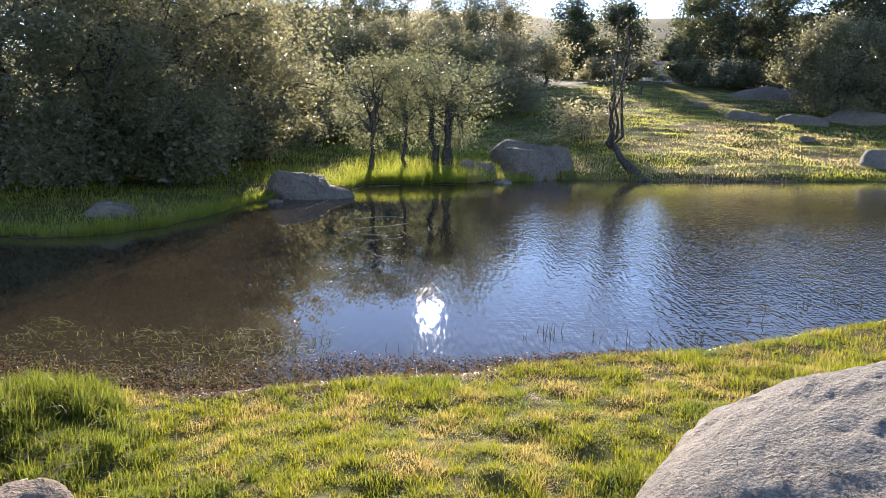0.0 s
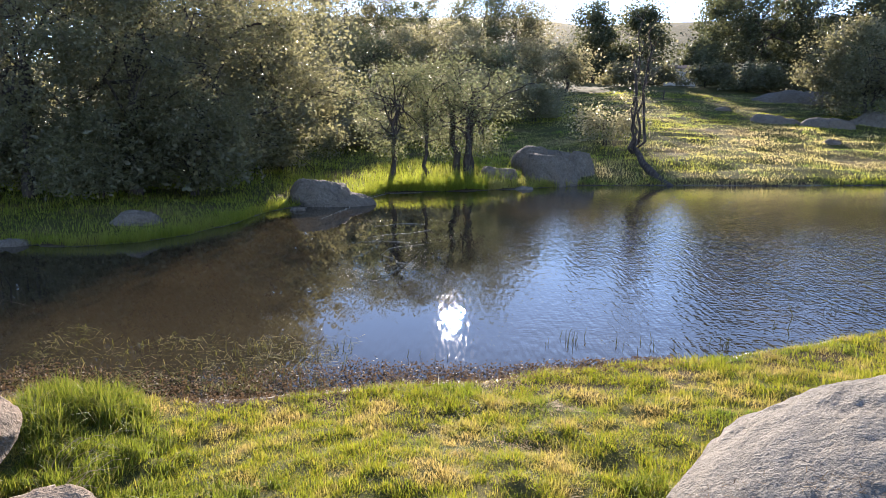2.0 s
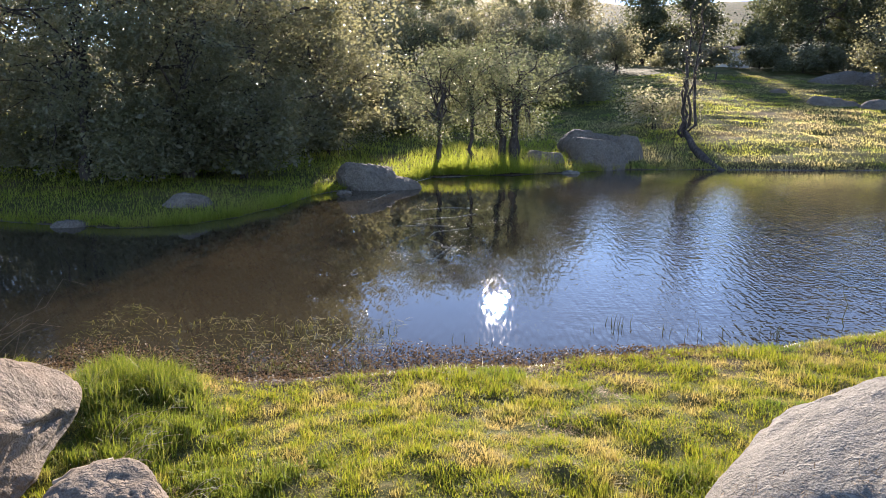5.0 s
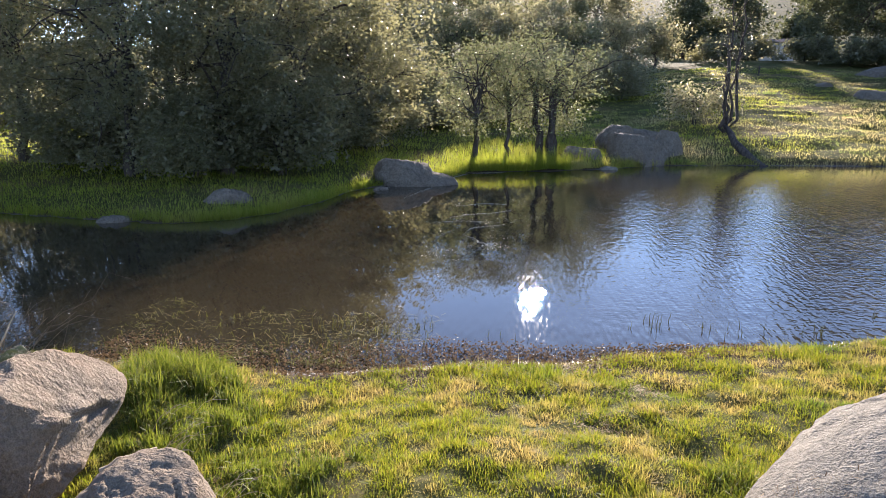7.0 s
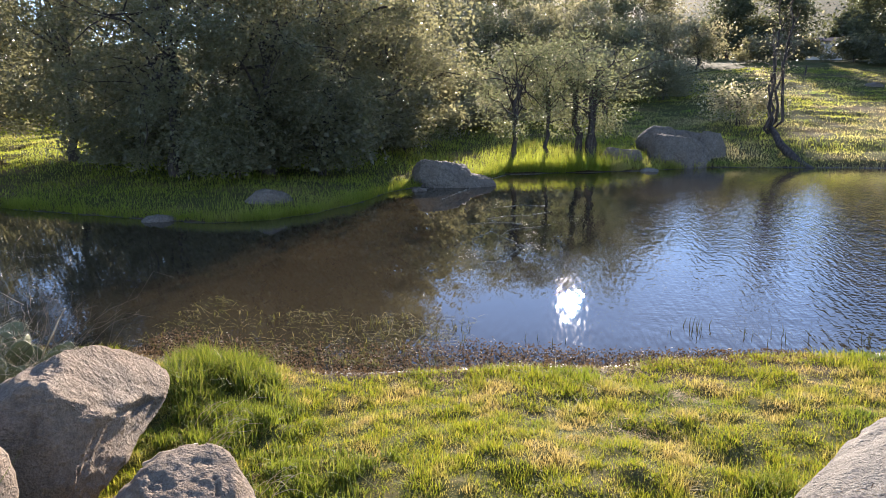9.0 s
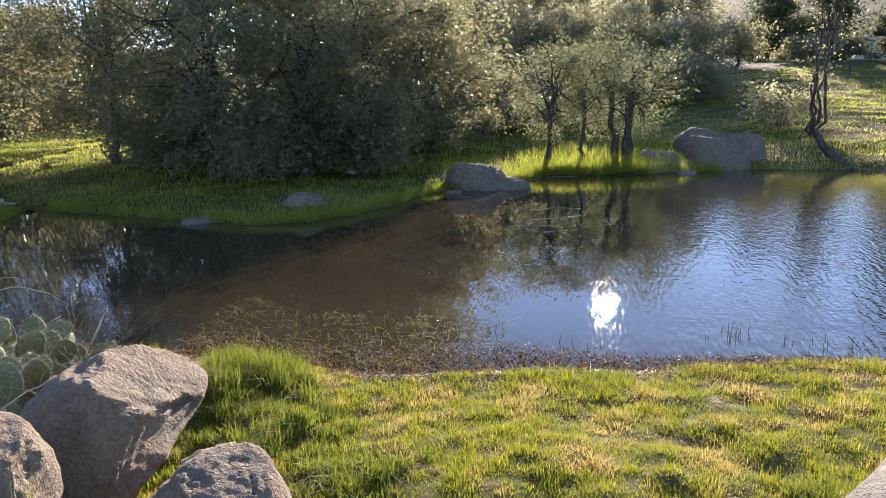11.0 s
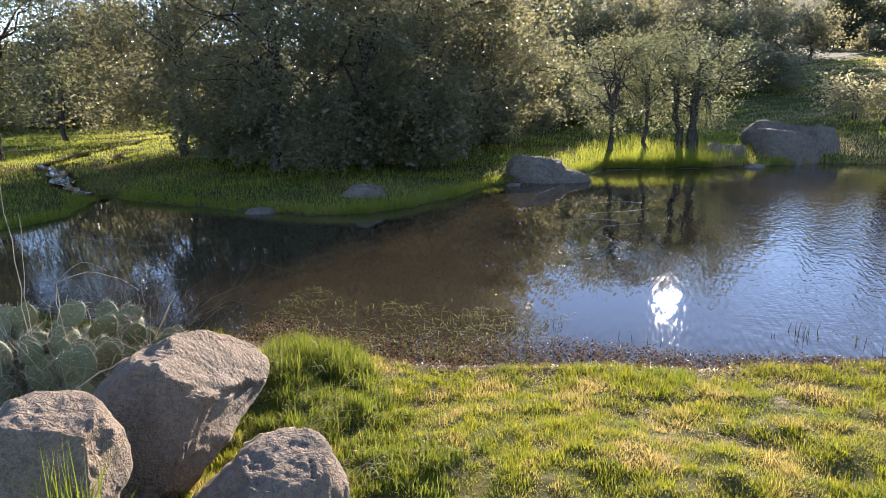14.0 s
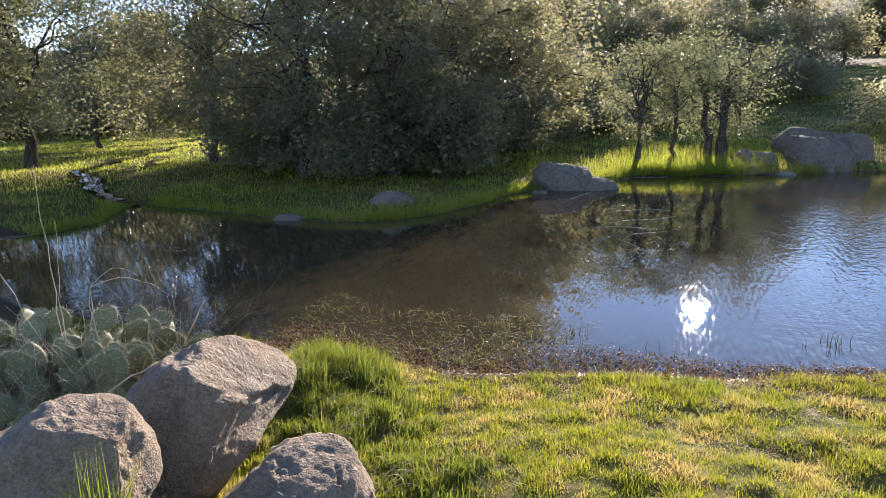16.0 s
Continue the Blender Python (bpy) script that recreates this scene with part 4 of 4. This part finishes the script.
# ---- grass ----
def blades(name, x, y, z, length, width, mat, label, seed, lean=0.45, segments=2, category="grass"):
    """Grass as many single bent blades."""
    rng = np.random.default_rng(seed)
    n = len(x)
    a = rng.uniform(0, 2 * np.pi, n)
    d = np.stack([np.cos(a), np.sin(a), np.zeros(n)], 1)
    f = rng.uniform(0, 2 * np.pi, n)
    s = np.stack([np.cos(f), np.sin(f), np.zeros(n)], 1) * (width * 0.5)[:, None]
    p = np.stack([x, y, z - 0.01], 1)
    k = np.abs(rng.normal(0, lean, n))[:, None]
    up = np.array([[0, 0, 1.0]])
    L = length[:, None]
    tip = p + L * (up * np.maximum(0.25, 1 - 0.35 * k) + d * k)
    i = np.arange(n)[:, None]
    if segments == 2:
        mid = p + L * (up * 0.58 + d * k * 0.32)
        v = np.stack([p - s, p + s, mid + s * 0.8, mid - s * 0.8, tip], 1)
        t = np.concatenate([i * 5 + np.array([[0, 1, 2]]), i * 5 + np.array([[0, 2, 3]]), i * 5 + np.array([[3, 2, 4]])])
    else:
        v = np.stack([p - s, p + s, tip], 1)
        t = i * 3 + np.array([[0, 1, 2]])
    ob = mesh_object(name, v.reshape(-1, 3), t, mat)
    return tagged(ob, label, category, kind="stuff")


def lawn():
    rng = np.random.default_rng(11)
    n = 800000
    az = np.radians(rng.uniform(-50, 36, n))
    r = 2.2 + 7.8 * rng.random(n) ** 1.15
    x, y = r * np.sin(az), r * np.cos(az)
    d = pond(x, y)
    cover = 1.05 + 0.32 * grid_noise(x, y, 0.2, 21) + 0.22 * grid_noise(x, y, 0.6, 22)
    for bx, by, br in BARE:
        cover = cover - 0.7 * np.exp(-(((x - bx) / 1.5) ** 2 + (y - by) ** 2) / (br * br) * 1.3)
    edge = 0.07 + 0.16 * smooth(0.8, -0.6, x) + 0.06 * grid_noise(x, y, 0.5, 23)
    keep = (d > edge) & (cover > rng.random(n) * 0.9)
    x, y, r, cover = x[keep], y[keep], r[keep], cover[keep]
    z = land(x, y)
    length = (0.019 + 0.02 * np.clip(cover, 0, 1.4) ** 1.25) * rng.uniform(0.5, 1.4, len(x)) * (1 + 0.4 * grid_noise(x, y, 1.2, 24)) * (1 + 0.6 * grid_noise(x, y, 0.085, 25))
    blades("lawn_grass", x, y, z, length, rng.uniform(0.0045, 0.009, len(x)) * (0.75 + 0.05 * r), GRASS, "short bright yellow-green grass on the near bank", 12, 1.35, 1)


lawn()


def tussock(cx, cy, sx, sy, n, tall, seed, label, lean=0.75):
    """A patch of taller grass made of uneven tufts, each spreading from its own root."""
    rng = np.random.default_rng(seed)
    k = max(3, n // 110)
    tx, ty = cx + rng.normal(0, sx, k), cy + rng.normal(0, sy, k)
    th = tall * rng.uniform(0.45, 1.15, k) * np.exp(-(((tx - cx) / sx) ** 2 + ((ty - cy) / sy) ** 2) * 0.12)
    pick = rng.integers(k, size=n)
    x, y = tx[pick] + rng.normal(0, 0.035, n), ty[pick] + rng.normal(0, 0.035, n)
    keep = pond(x, y) > 0.04
    x, y, h = x[keep], y[keep], th[pick][keep]
    m = len(x)
    blades("tall_grass", x, y, land(x, y), h * rng.uniform(0.45, 1.15, m), rng.uniform(0.0035, 0.007, m), TALL, label, seed + 1, lean)


tussock(-2.3, 3.95, 0.25, 0.26, 11000, 0.23, 31, "tall lush green grass tussock beside the boulder")
tussock(-1.8, 3.3, 0.2, 0.26, 5000, 0.15, 33, "lush green grass hollow beside the boulders")
tussock(-1.1, 2.85, 0.2, 0.16, 3500, 0.13, 35, "lush green grass round the low rock")
tussock(-1.62, 1.95, 0.05, 0.05, 260, 0.12, 41, "small green grass tuft in front of the boulder")
tussock(-1.75, 1.5, 0.05, 0.04, 1300, 0.57, 37, "bright green grass tuft growing in front of the boulder", 0.22)
tussock(-1.62, 2.55, 0.07, 0.1, 700, 0.1, 39, "green weeds between the boulders")
tussock(0.9, 3.05, 0.14, 0.1, 1600, 0.12, 43, "lush green grass against the pale boulder")


def bank_grass():
    rng = np.random.default_rng(13)
    n = 360000
    az = np.radians(rng.uniform(-56, 36, n))
    r = 9.5 + 38 * rng.random(n)
    x, y = r * np.sin(az), r * np.cos(az)
    rim = np.array(SHORE[5:28])
    k = rng.integers(len(rim) - 1, size=60000)
    q = rim[k] + (rim[k + 1] - rim[k]) * rng.random((60000, 1)) + rng.normal(0, 0.16, (60000, 2))
    x, y = np.concatenate([x, q[:, 0]]), np.concatenate([y, q[:, 1]])
    r, n = np.hypot(x, y), n + 60000
    d = pond(x, y)
    cover = 0.75 + 0.5 * grid_noise(x, y, 0.8, 51) + 0.35 * grid_noise(x, y, 2.6, 52)
    keep = (d > 0.01) & (to_brook(x, y) > 0.2 + 0.12 * grid_noise(x, y, 0.4, 55)) & (y > 8 + 0.3 * np.maximum(x, 0)) & (cover > rng.random(n))
    x, y, r, d, cover = x[keep], y[keep], r[keep], d[keep], cover[keep]
    m = len(x)
    lush = np.exp(-((np.degrees(np.arctan2(x, y)) + 2) / 9) ** 2) * smooth(6, 0.5, d)
    az = np.degrees(np.arctan2(x, y))
    left = az + 2.0 * grid_noise(x, y, 1.5, 56) < 3
    length = (np.where(left, 0.055, 0.045) + np.where(left, 0.06, 0.045) * np.clip(cover, 0, 1.2) + 0.26 * lush + 0.04 * smooth(0.5, 0.05, d) * left) * rng.uniform(0.6, 1.3, m)
    width = rng.uniform(0.014, 0.026, m) * (r / 26)
    for pick, mat, label in ((left, LIME_GRASS, "lush lime-green grass on the far bank under the trees"), (~left, FAR_GRASS, "tufted straw-coloured and green grass on the hillside")):
        blades("bank_grass", x[pick], y[pick], land(x[pick], y[pick]), length[pick], width[pick], mat, label, 14, 0.6, 1)


bank_grass()


def straw():
    """Dry clippings on the worn patches of the lawn and at the foot of the pale boulder."""
    rng = np.random.default_rng(19)
    xs, ys = [], []
    for bx, by, br in BARE + [(1.35, 2.35, 0.3), (1.1, 2.6, 0.2)]:
        xs.append(bx + rng.normal(0, br * 1.1, 130))
        ys.append(by + rng.normal(0, br * 0.9, 130))
    x, y = np.concatenate(xs), np.concatenate(ys)
    n = len(x)
    a = rng.uniform(0, 6.28, n)
    ln = rng.uniform(0.01, 0.03, n)
    z = land(x, y) + rng.uniform(0.003, 0.01, n)
    p = np.stack([x, y, z], 1)
    d = np.stack([np.cos(a) * ln, np.sin(a) * ln, rng.normal(0, 0.008, n)], 1)
    s = np.stack([-np.sin(a), np.cos(a), np.zeros(n)], 1) * 0.0018
    v = np.stack([p - d - s, p - d + s, p + d + s, p + d - s], 1).reshape(-1, 3)
    i = np.arange(n)[:, None] * 4
    t = np.concatenate([i + np.array([[0, 1, 2]]), i + np.array([[0, 2, 3]])])
    tagged(mesh_object("dry_straw", v, t, STRAW), "dry straw lying on worn patches of the lawn", "straw", kind="stuff")


straw()


def dry_stems(cx, cy, n, tall, seed, label):
    """A few long bent stems of last year's grass."""
    rng = np.random.default_rng(seed)
    root = new("dry_grass")
    z = land_at(cx, cy)
    root.matrix_world = pose(cx, cy, z)
    tagged(root, label, "dry grass", "dry grass by the boulders")
    for i in range(n):
        p = rng.normal(0, 0.05, 3) * np.array([1, 1, 0])
        a = rng.uniform(-0.6, 0.9)
        e = p + np.array([math.cos(a), math.sin(a) * 0.6, 0]) * tall * rng.uniform(0.5, 1.1) + np.array([0, 0, tall * rng.uniform(0.35, 0.8)])
        under(mesh_object("stem", *tube(bend(p, e, 0.22, rng, 8, 0.03), np.linspace(0.0016, 0.0007, 8), 4), DRY_TWIG, True), root)


dry_stems(-1.72, 2.85, 9, 0.3, 401, "long bent dry grass stems arching beside the boulders")
dry_stems(-1.3, 2.62, 7, 0.22, 402, "thin bent dry grass stems behind the low rock")
dry_stems(-2.0, 3.2, 6, 0.3, 403, "long bent dry grass stems in the lush hollow")


def fallen_needles():
    """Dry needles and leaf crumbs caught on the near slope of the pale boulder, and between the other boulders."""
    rng = np.random.default_rng(23)
    m = pale_boulder.matrix_world
    spots = []
    for v in pale_boulder.data.vertices:
        p = m @ v.co
        if p.z > 0.3 and (m.to_3x3() @ v.normal).z > 0.5:
            reach = math.hypot(p.x, p.y)
            if 1.9 < reach < 2.6 + 0.1 * noise.noise(p * 4):
                spots.append((p.x, p.y, p.z))
    spots = np.array(spots)
    pick = spots[rng.integers(len(spots), size=1500)] + rng.normal(0, 0.008, (1500, 3)) * np.array([1, 1, 0.1])
    low = np.stack([-1.75 + rng.normal(0, 0.1, 420), 2.5 + rng.normal(0, 0.13, 420), np.zeros(420)], 1)
    low[:, 2] = land(low[:, 0], low[:, 1]) + 0.01
    p = np.concatenate([pick, low]) + np.array([0, 0, 0.004])
    n = len(p)
    a = rng.uniform(0, 6.28, n)
    ln = rng.uniform(0.006, 0.024, n)
    d = np.stack([np.cos(a) * ln, np.sin(a) * ln, rng.normal(0, 0.003, n)], 1)
    s = np.stack([-np.sin(a), np.cos(a), np.zeros(n)], 1) * rng.uniform(0.0006, 0.0018, (n, 1))
    v = np.stack([p - d - s, p - d + s, p + d + s, p + d - s], 1).reshape(-1, 3)
    i = np.arange(n)[:, None] * 4
    t = np.concatenate([i + np.array([[0, 1, 2]]), i + np.array([[0, 2, 3]])])
    tagged(mesh_object("fallen_needles", v, t, LITTER), "dry brown needles and leaf crumbs caught on the boulders", "needle litter", kind="stuff")


fallen_needles()


# ---- the muddy edge: litter, weed, reeds, scum ----
def litter():
    rng = np.random.default_rng(15)
    n = 34000
    x = rng.uniform(-3.4, 1.7, n)
    y = 4.6 + rng.uniform(-0.25, 1.2, n) + 0.24 * np.maximum(x + 1, 0)
    d = pond(x, y)
    keep = (d > -0.55 * smooth(1.6, -1.4, x) * rng.random(n) - 0.08) & (d < 0.33 * rng.random(n) + 0.05)
    x, y = x[keep], y[keep]
    z = np.maximum(land(x, y), 0.0) + rng.uniform(0.002, 0.03, len(x))
    ob = leaf_mesh("leaf_litter", np.stack([x, y, z], 1), 0.0105, rng, LITTER, 0.55, 2.2)
    tagged(ob, "wet brown dead leaves and debris along the muddy edge", "leaf litter", kind="stuff")


litter()


def weed():
    rng = np.random.default_rng(16)
    pieces = []
    for i in range(2800):
        x = rng.uniform(-3.6, -0.9)
        y = 4.8 + 1.35 * rng.random() ** 2 + 0.25 * float(grid_noise(x, 0.0, 0.7, 62))
        if float(pond(np.array([x]), np.array([y]))[0]) > 0.05 or float(grid_noise(x, y, 0.4, 61)) < rng.uniform(-0.9, 0.35):
            continue
        a = rng.uniform(0, 6.28)
        ln = rng.uniform(0.04, 0.17)
        p0 = np.array([x, y, 0.004])
        p1 = p0 + np.array([math.cos(a) * ln, math.sin(a) * ln * 0.6, 0.004])
        pm = (p0 + p1) / 2 + np.array([0, 0, rng.uniform(0.003, 0.016) if rng.random() < 0.85 else 0.05])
        s = np.array([-math.sin(a), math.cos(a), 0]) * 0.002
        pieces.append((np.array([p0 - s, p0 + s, pm - s, pm + s, p1]), np.array([[0, 1, 3], [0, 3, 2], [2, 3, 4]])))
    ob = mesh_object("water_weed", *joined(pieces), REED)
    tagged(ob, "green and straw-coloured weed matted on the shallow water", "water weed", kind="stuff")


weed()


def reeds(x, y, n, tall, spread, label, seed, wide=0.007):
    rng = np.random.default_rng(seed)
    root = new("reed_clump")
    z = max(0.0, land_at(x, y))
    root.matrix_world = pose(x, y, z)
    tagged(root, label, "reeds", "reeds in the shallows")
    for i in range(n):
        b = np.array([rng.normal(0, spread), rng.normal(0, spread * 0.6), -0.05])
        h = tall * rng.uniform(0.45, 1.0)
        e = b + np.array([rng.normal(0, 0.22) * h, rng.normal(0, 0.2) * h, h + 0.05])
        c = bend(b, e, 0, rng, 5, 0.05)
        w = np.array([wide, wide, wide * 0.8, wide * 0.5, 0.0006])
        under(mesh_object("blade", *tube(c, w * 0.5, 4), REED, True), root)
    return root


for i, (x, y, n, tall, sp) in enumerate([(0.92, 6.17, 8, 0.14, 0.08), (0.75, 6.0, 3, 0.08, 0.07), (1.3, 5.97, 6, 0.08, 0.14), (1.65, 5.98, 5, 0.09, 0.12), (2.18, 6.05, 7, 0.13, 0.06), (2.87, 6.6, 3, 0.1, 0.03), (3.65, 7.2, 3, 0.09, 0.07),
                                          (4.05, 7.35, 4, 0.12, 0.05), (4.25, 7.25, 3, 0.1, 0.06), (-1.72, 5.7, 9, 0.14, 0.1), (-1.2, 5.62, 8, 0.12, 0.08), (-0.98, 5.78, 5, 0.11, 0.06), (-1.42, 5.1, 9, 0.12, 0.1), (-1.18, 4.98, 7, 0.11, 0.07), (-0.3, 5.6, 4, 0.09, 0.1)]):
    reeds(x, y, n, tall, sp, "sparse green reeds standing in the shallow water", 200 + i)
reeds(2.9, 6.35, 1, 0.78, 0.005, "single tall thin reed stalk standing in the water", 240, 0.008)


def scum(points, widths, label, seed, z=0.006):
    """A thin floating streak of foam and dust."""
    rng = np.random.default_rng(seed)
    p = np.array(points, float)
    s = np.linspace(0, len(p) - 1, 60)
    x = np.interp(s, np.arange(len(p)), p[:, 0]) + rng.normal(0, 0.02, 60)
    y = np.interp(s, np.arange(len(p)), p[:, 1]) + rng.normal(0, 0.03, 60)
    w = np.interp(s, np.arange(len(p)), widths) * np.maximum(0.08, grid_noise(s * 7.0, s * 0.0, 1.0, seed) + 0.35) * rng.uniform(0.4, 1.4, 60)
    v = np.concatenate([np.stack([x, y - w, np.full(60, z)], 1), np.stack([x, y + w, np.full(60, z)], 1), np.stack([x, y, np.full(60, z + 0.004)], 1)])
    i = np.arange(59)[:, None]
    t = np.concatenate([i + np.array([[0, 1, 120]]), i + np.array([[1, 121, 120]]), i + np.array([[120, 121, 60]]), i + np.array([[121, 61, 60]])])
    ob = mesh_object("pond_scum", v, t, FOAM)
    return tagged(ob, label, "scum", kind="stuff")


for k, (course, wide) in enumerate([
        ([(-2.7, 13.55), (-2.49, 14.97), (-2.28, 17.15)], [0.006, 0.014, 0.03]), ([(-2.3, 17.1), (-2.0, 18.15)], [0.07, 0.1]), ([(-1.85, 18.3), (-1.5, 18.46), (-1.12, 18.62)], [0.16, 0.22, 0.12]),
        ([(-3.72, 15.28), (-3.5, 15.2), (-3.34, 15.24)], [0.03, 0.07, 0.02]), ([(-0.6, 10.91), (-0.87, 10.73), (-1.07, 10.6), (-1.15, 10.05), (-0.95, 9.7), (-0.82, 9.41)], [0.012, 0.03, 0.015, 0.02, 0.03, 0.03]),
        ([(-0.82, 9.41), (-0.84, 9.1), (-0.89, 8.83), (-1.0, 8.5), (-1.16, 8.25)], [0.03, 0.035, 0.02, 0.02, 0.006]), ([(-1.54, 11.46), (-1.26, 11.79), (-0.91, 11.96), (-0.6, 12.37)], [0.01, 0.035, 0.05, 0.02]),
        ([(-1.56, 12.69), (-1.1, 13.11), (-0.74, 13.02)], [0.02, 0.06, 0.02]), ([(-1.35, 10.3), (-1.5, 9.8), (-1.42, 9.3), (-1.2, 8.9)], [0.006, 0.016, 0.02, 0.01]), ([(-1.7, 11.0), (-1.3, 11.15), (-0.95, 11.1)], [0.006, 0.02, 0.01])]):
    scum(course, [0.42 * v for v in wide], "pale streak of floating scum on the calm pond", 1 + k)


def swirl():
    """Loose floating specks that trace the eddy in the calm part."""
    rng = np.random.default_rng(18)
    c = []
    for x0, y0, rx, ry, a0, a1, n in ((-1.25, 9.9, 0.62, 1.2, -2.2, 1.2, 420), (-0.85, 11.8, 0.7, 0.7, -2.6, 0.4, 260), (-1.15, 9.3, 0.45, 0.4, -2.5, 0.5, 180), (-1.1, 13.2, 0.7, 0.4, 0, 6.3, 200), (-8.3, 7.9, 0.9, 0.3, -2.5, 0.3, 360), (-7.6, 7.75, 1.1, 0.16, -1, 2, 260)):
        a = rng.uniform(a0, a1, n)
        k = 1 + rng.normal(0, 0.17, n)
        c.append(np.stack([x0 + rx * np.cos(a) * k, y0 + ry * np.sin(a) * k, np.full(n, 0.006)], 1))
    c = np.concatenate(c)
    v, t = [], []
    a = rng.uniform(0, 6.28, len(c))
    s = rng.uniform(0.002, 0.007, len(c))
    off = [np.stack([np.cos(a + k) * s * 1.6, np.sin(a + k) * s, np.zeros(len(c))], 1) for k in (0, 1.9, 3.3, 4.7)]
    v = np.stack([c + o for o in off], 1).reshape(-1, 3)
    i = np.arange(len(c))[:, None] * 4
    t = np.concatenate([i + np.array([[0, 1, 2]]), i + np.array([[0, 2, 3]])])
    tagged(mesh_object("floating_debris", v, t, FOAM), "specks of scum and seed floating in a swirl", "floating debris", kind="stuff")


swirl()


def stream(course, width, label):
    """Shallow running water that winds through the grass."""
    pts = np.array(course)
    s = np.linspace(0, len(pts) - 1, 120)
    x, y = np.interp(s, np.arange(len(pts)), pts[:, 0]), np.interp(s, np.arange(len(pts)), pts[:, 1])
    d = np.gradient(np.stack([x, y], 1), axis=0)
    d /= np.linalg.norm(d, axis=1, keepdims=True)
    w = width * (1 + 0.4 * np.sin(s * 2.3) + 0.35 * np.sin(s * 7.1))
    z = np.convolve(np.pad(land(x, y), 7, "edge"), np.ones(15) / 15, "valid") + 0.09
    z = np.maximum.accumulate(np.maximum(z, 0.004))
    v = np.concatenate([np.stack([x - d[:, 1] * w, y + d[:, 0] * w, z], 1), np.stack([x + d[:, 1] * w, y - d[:, 0] * w, z], 1)])
    i = np.arange(119)[:, None]
    t = np.concatenate([i + np.array([[0, 120, 121]]), i + np.array([[0, 121, 1]])])
    tagged(mesh_object("stream", v, t, WATER), label, "stream", kind="structure")


stream(BROOK, 0.16, "shallow stream winding through the bank grass")
stream(RILL, 0.11, "narrow rill of water in the bank grass")
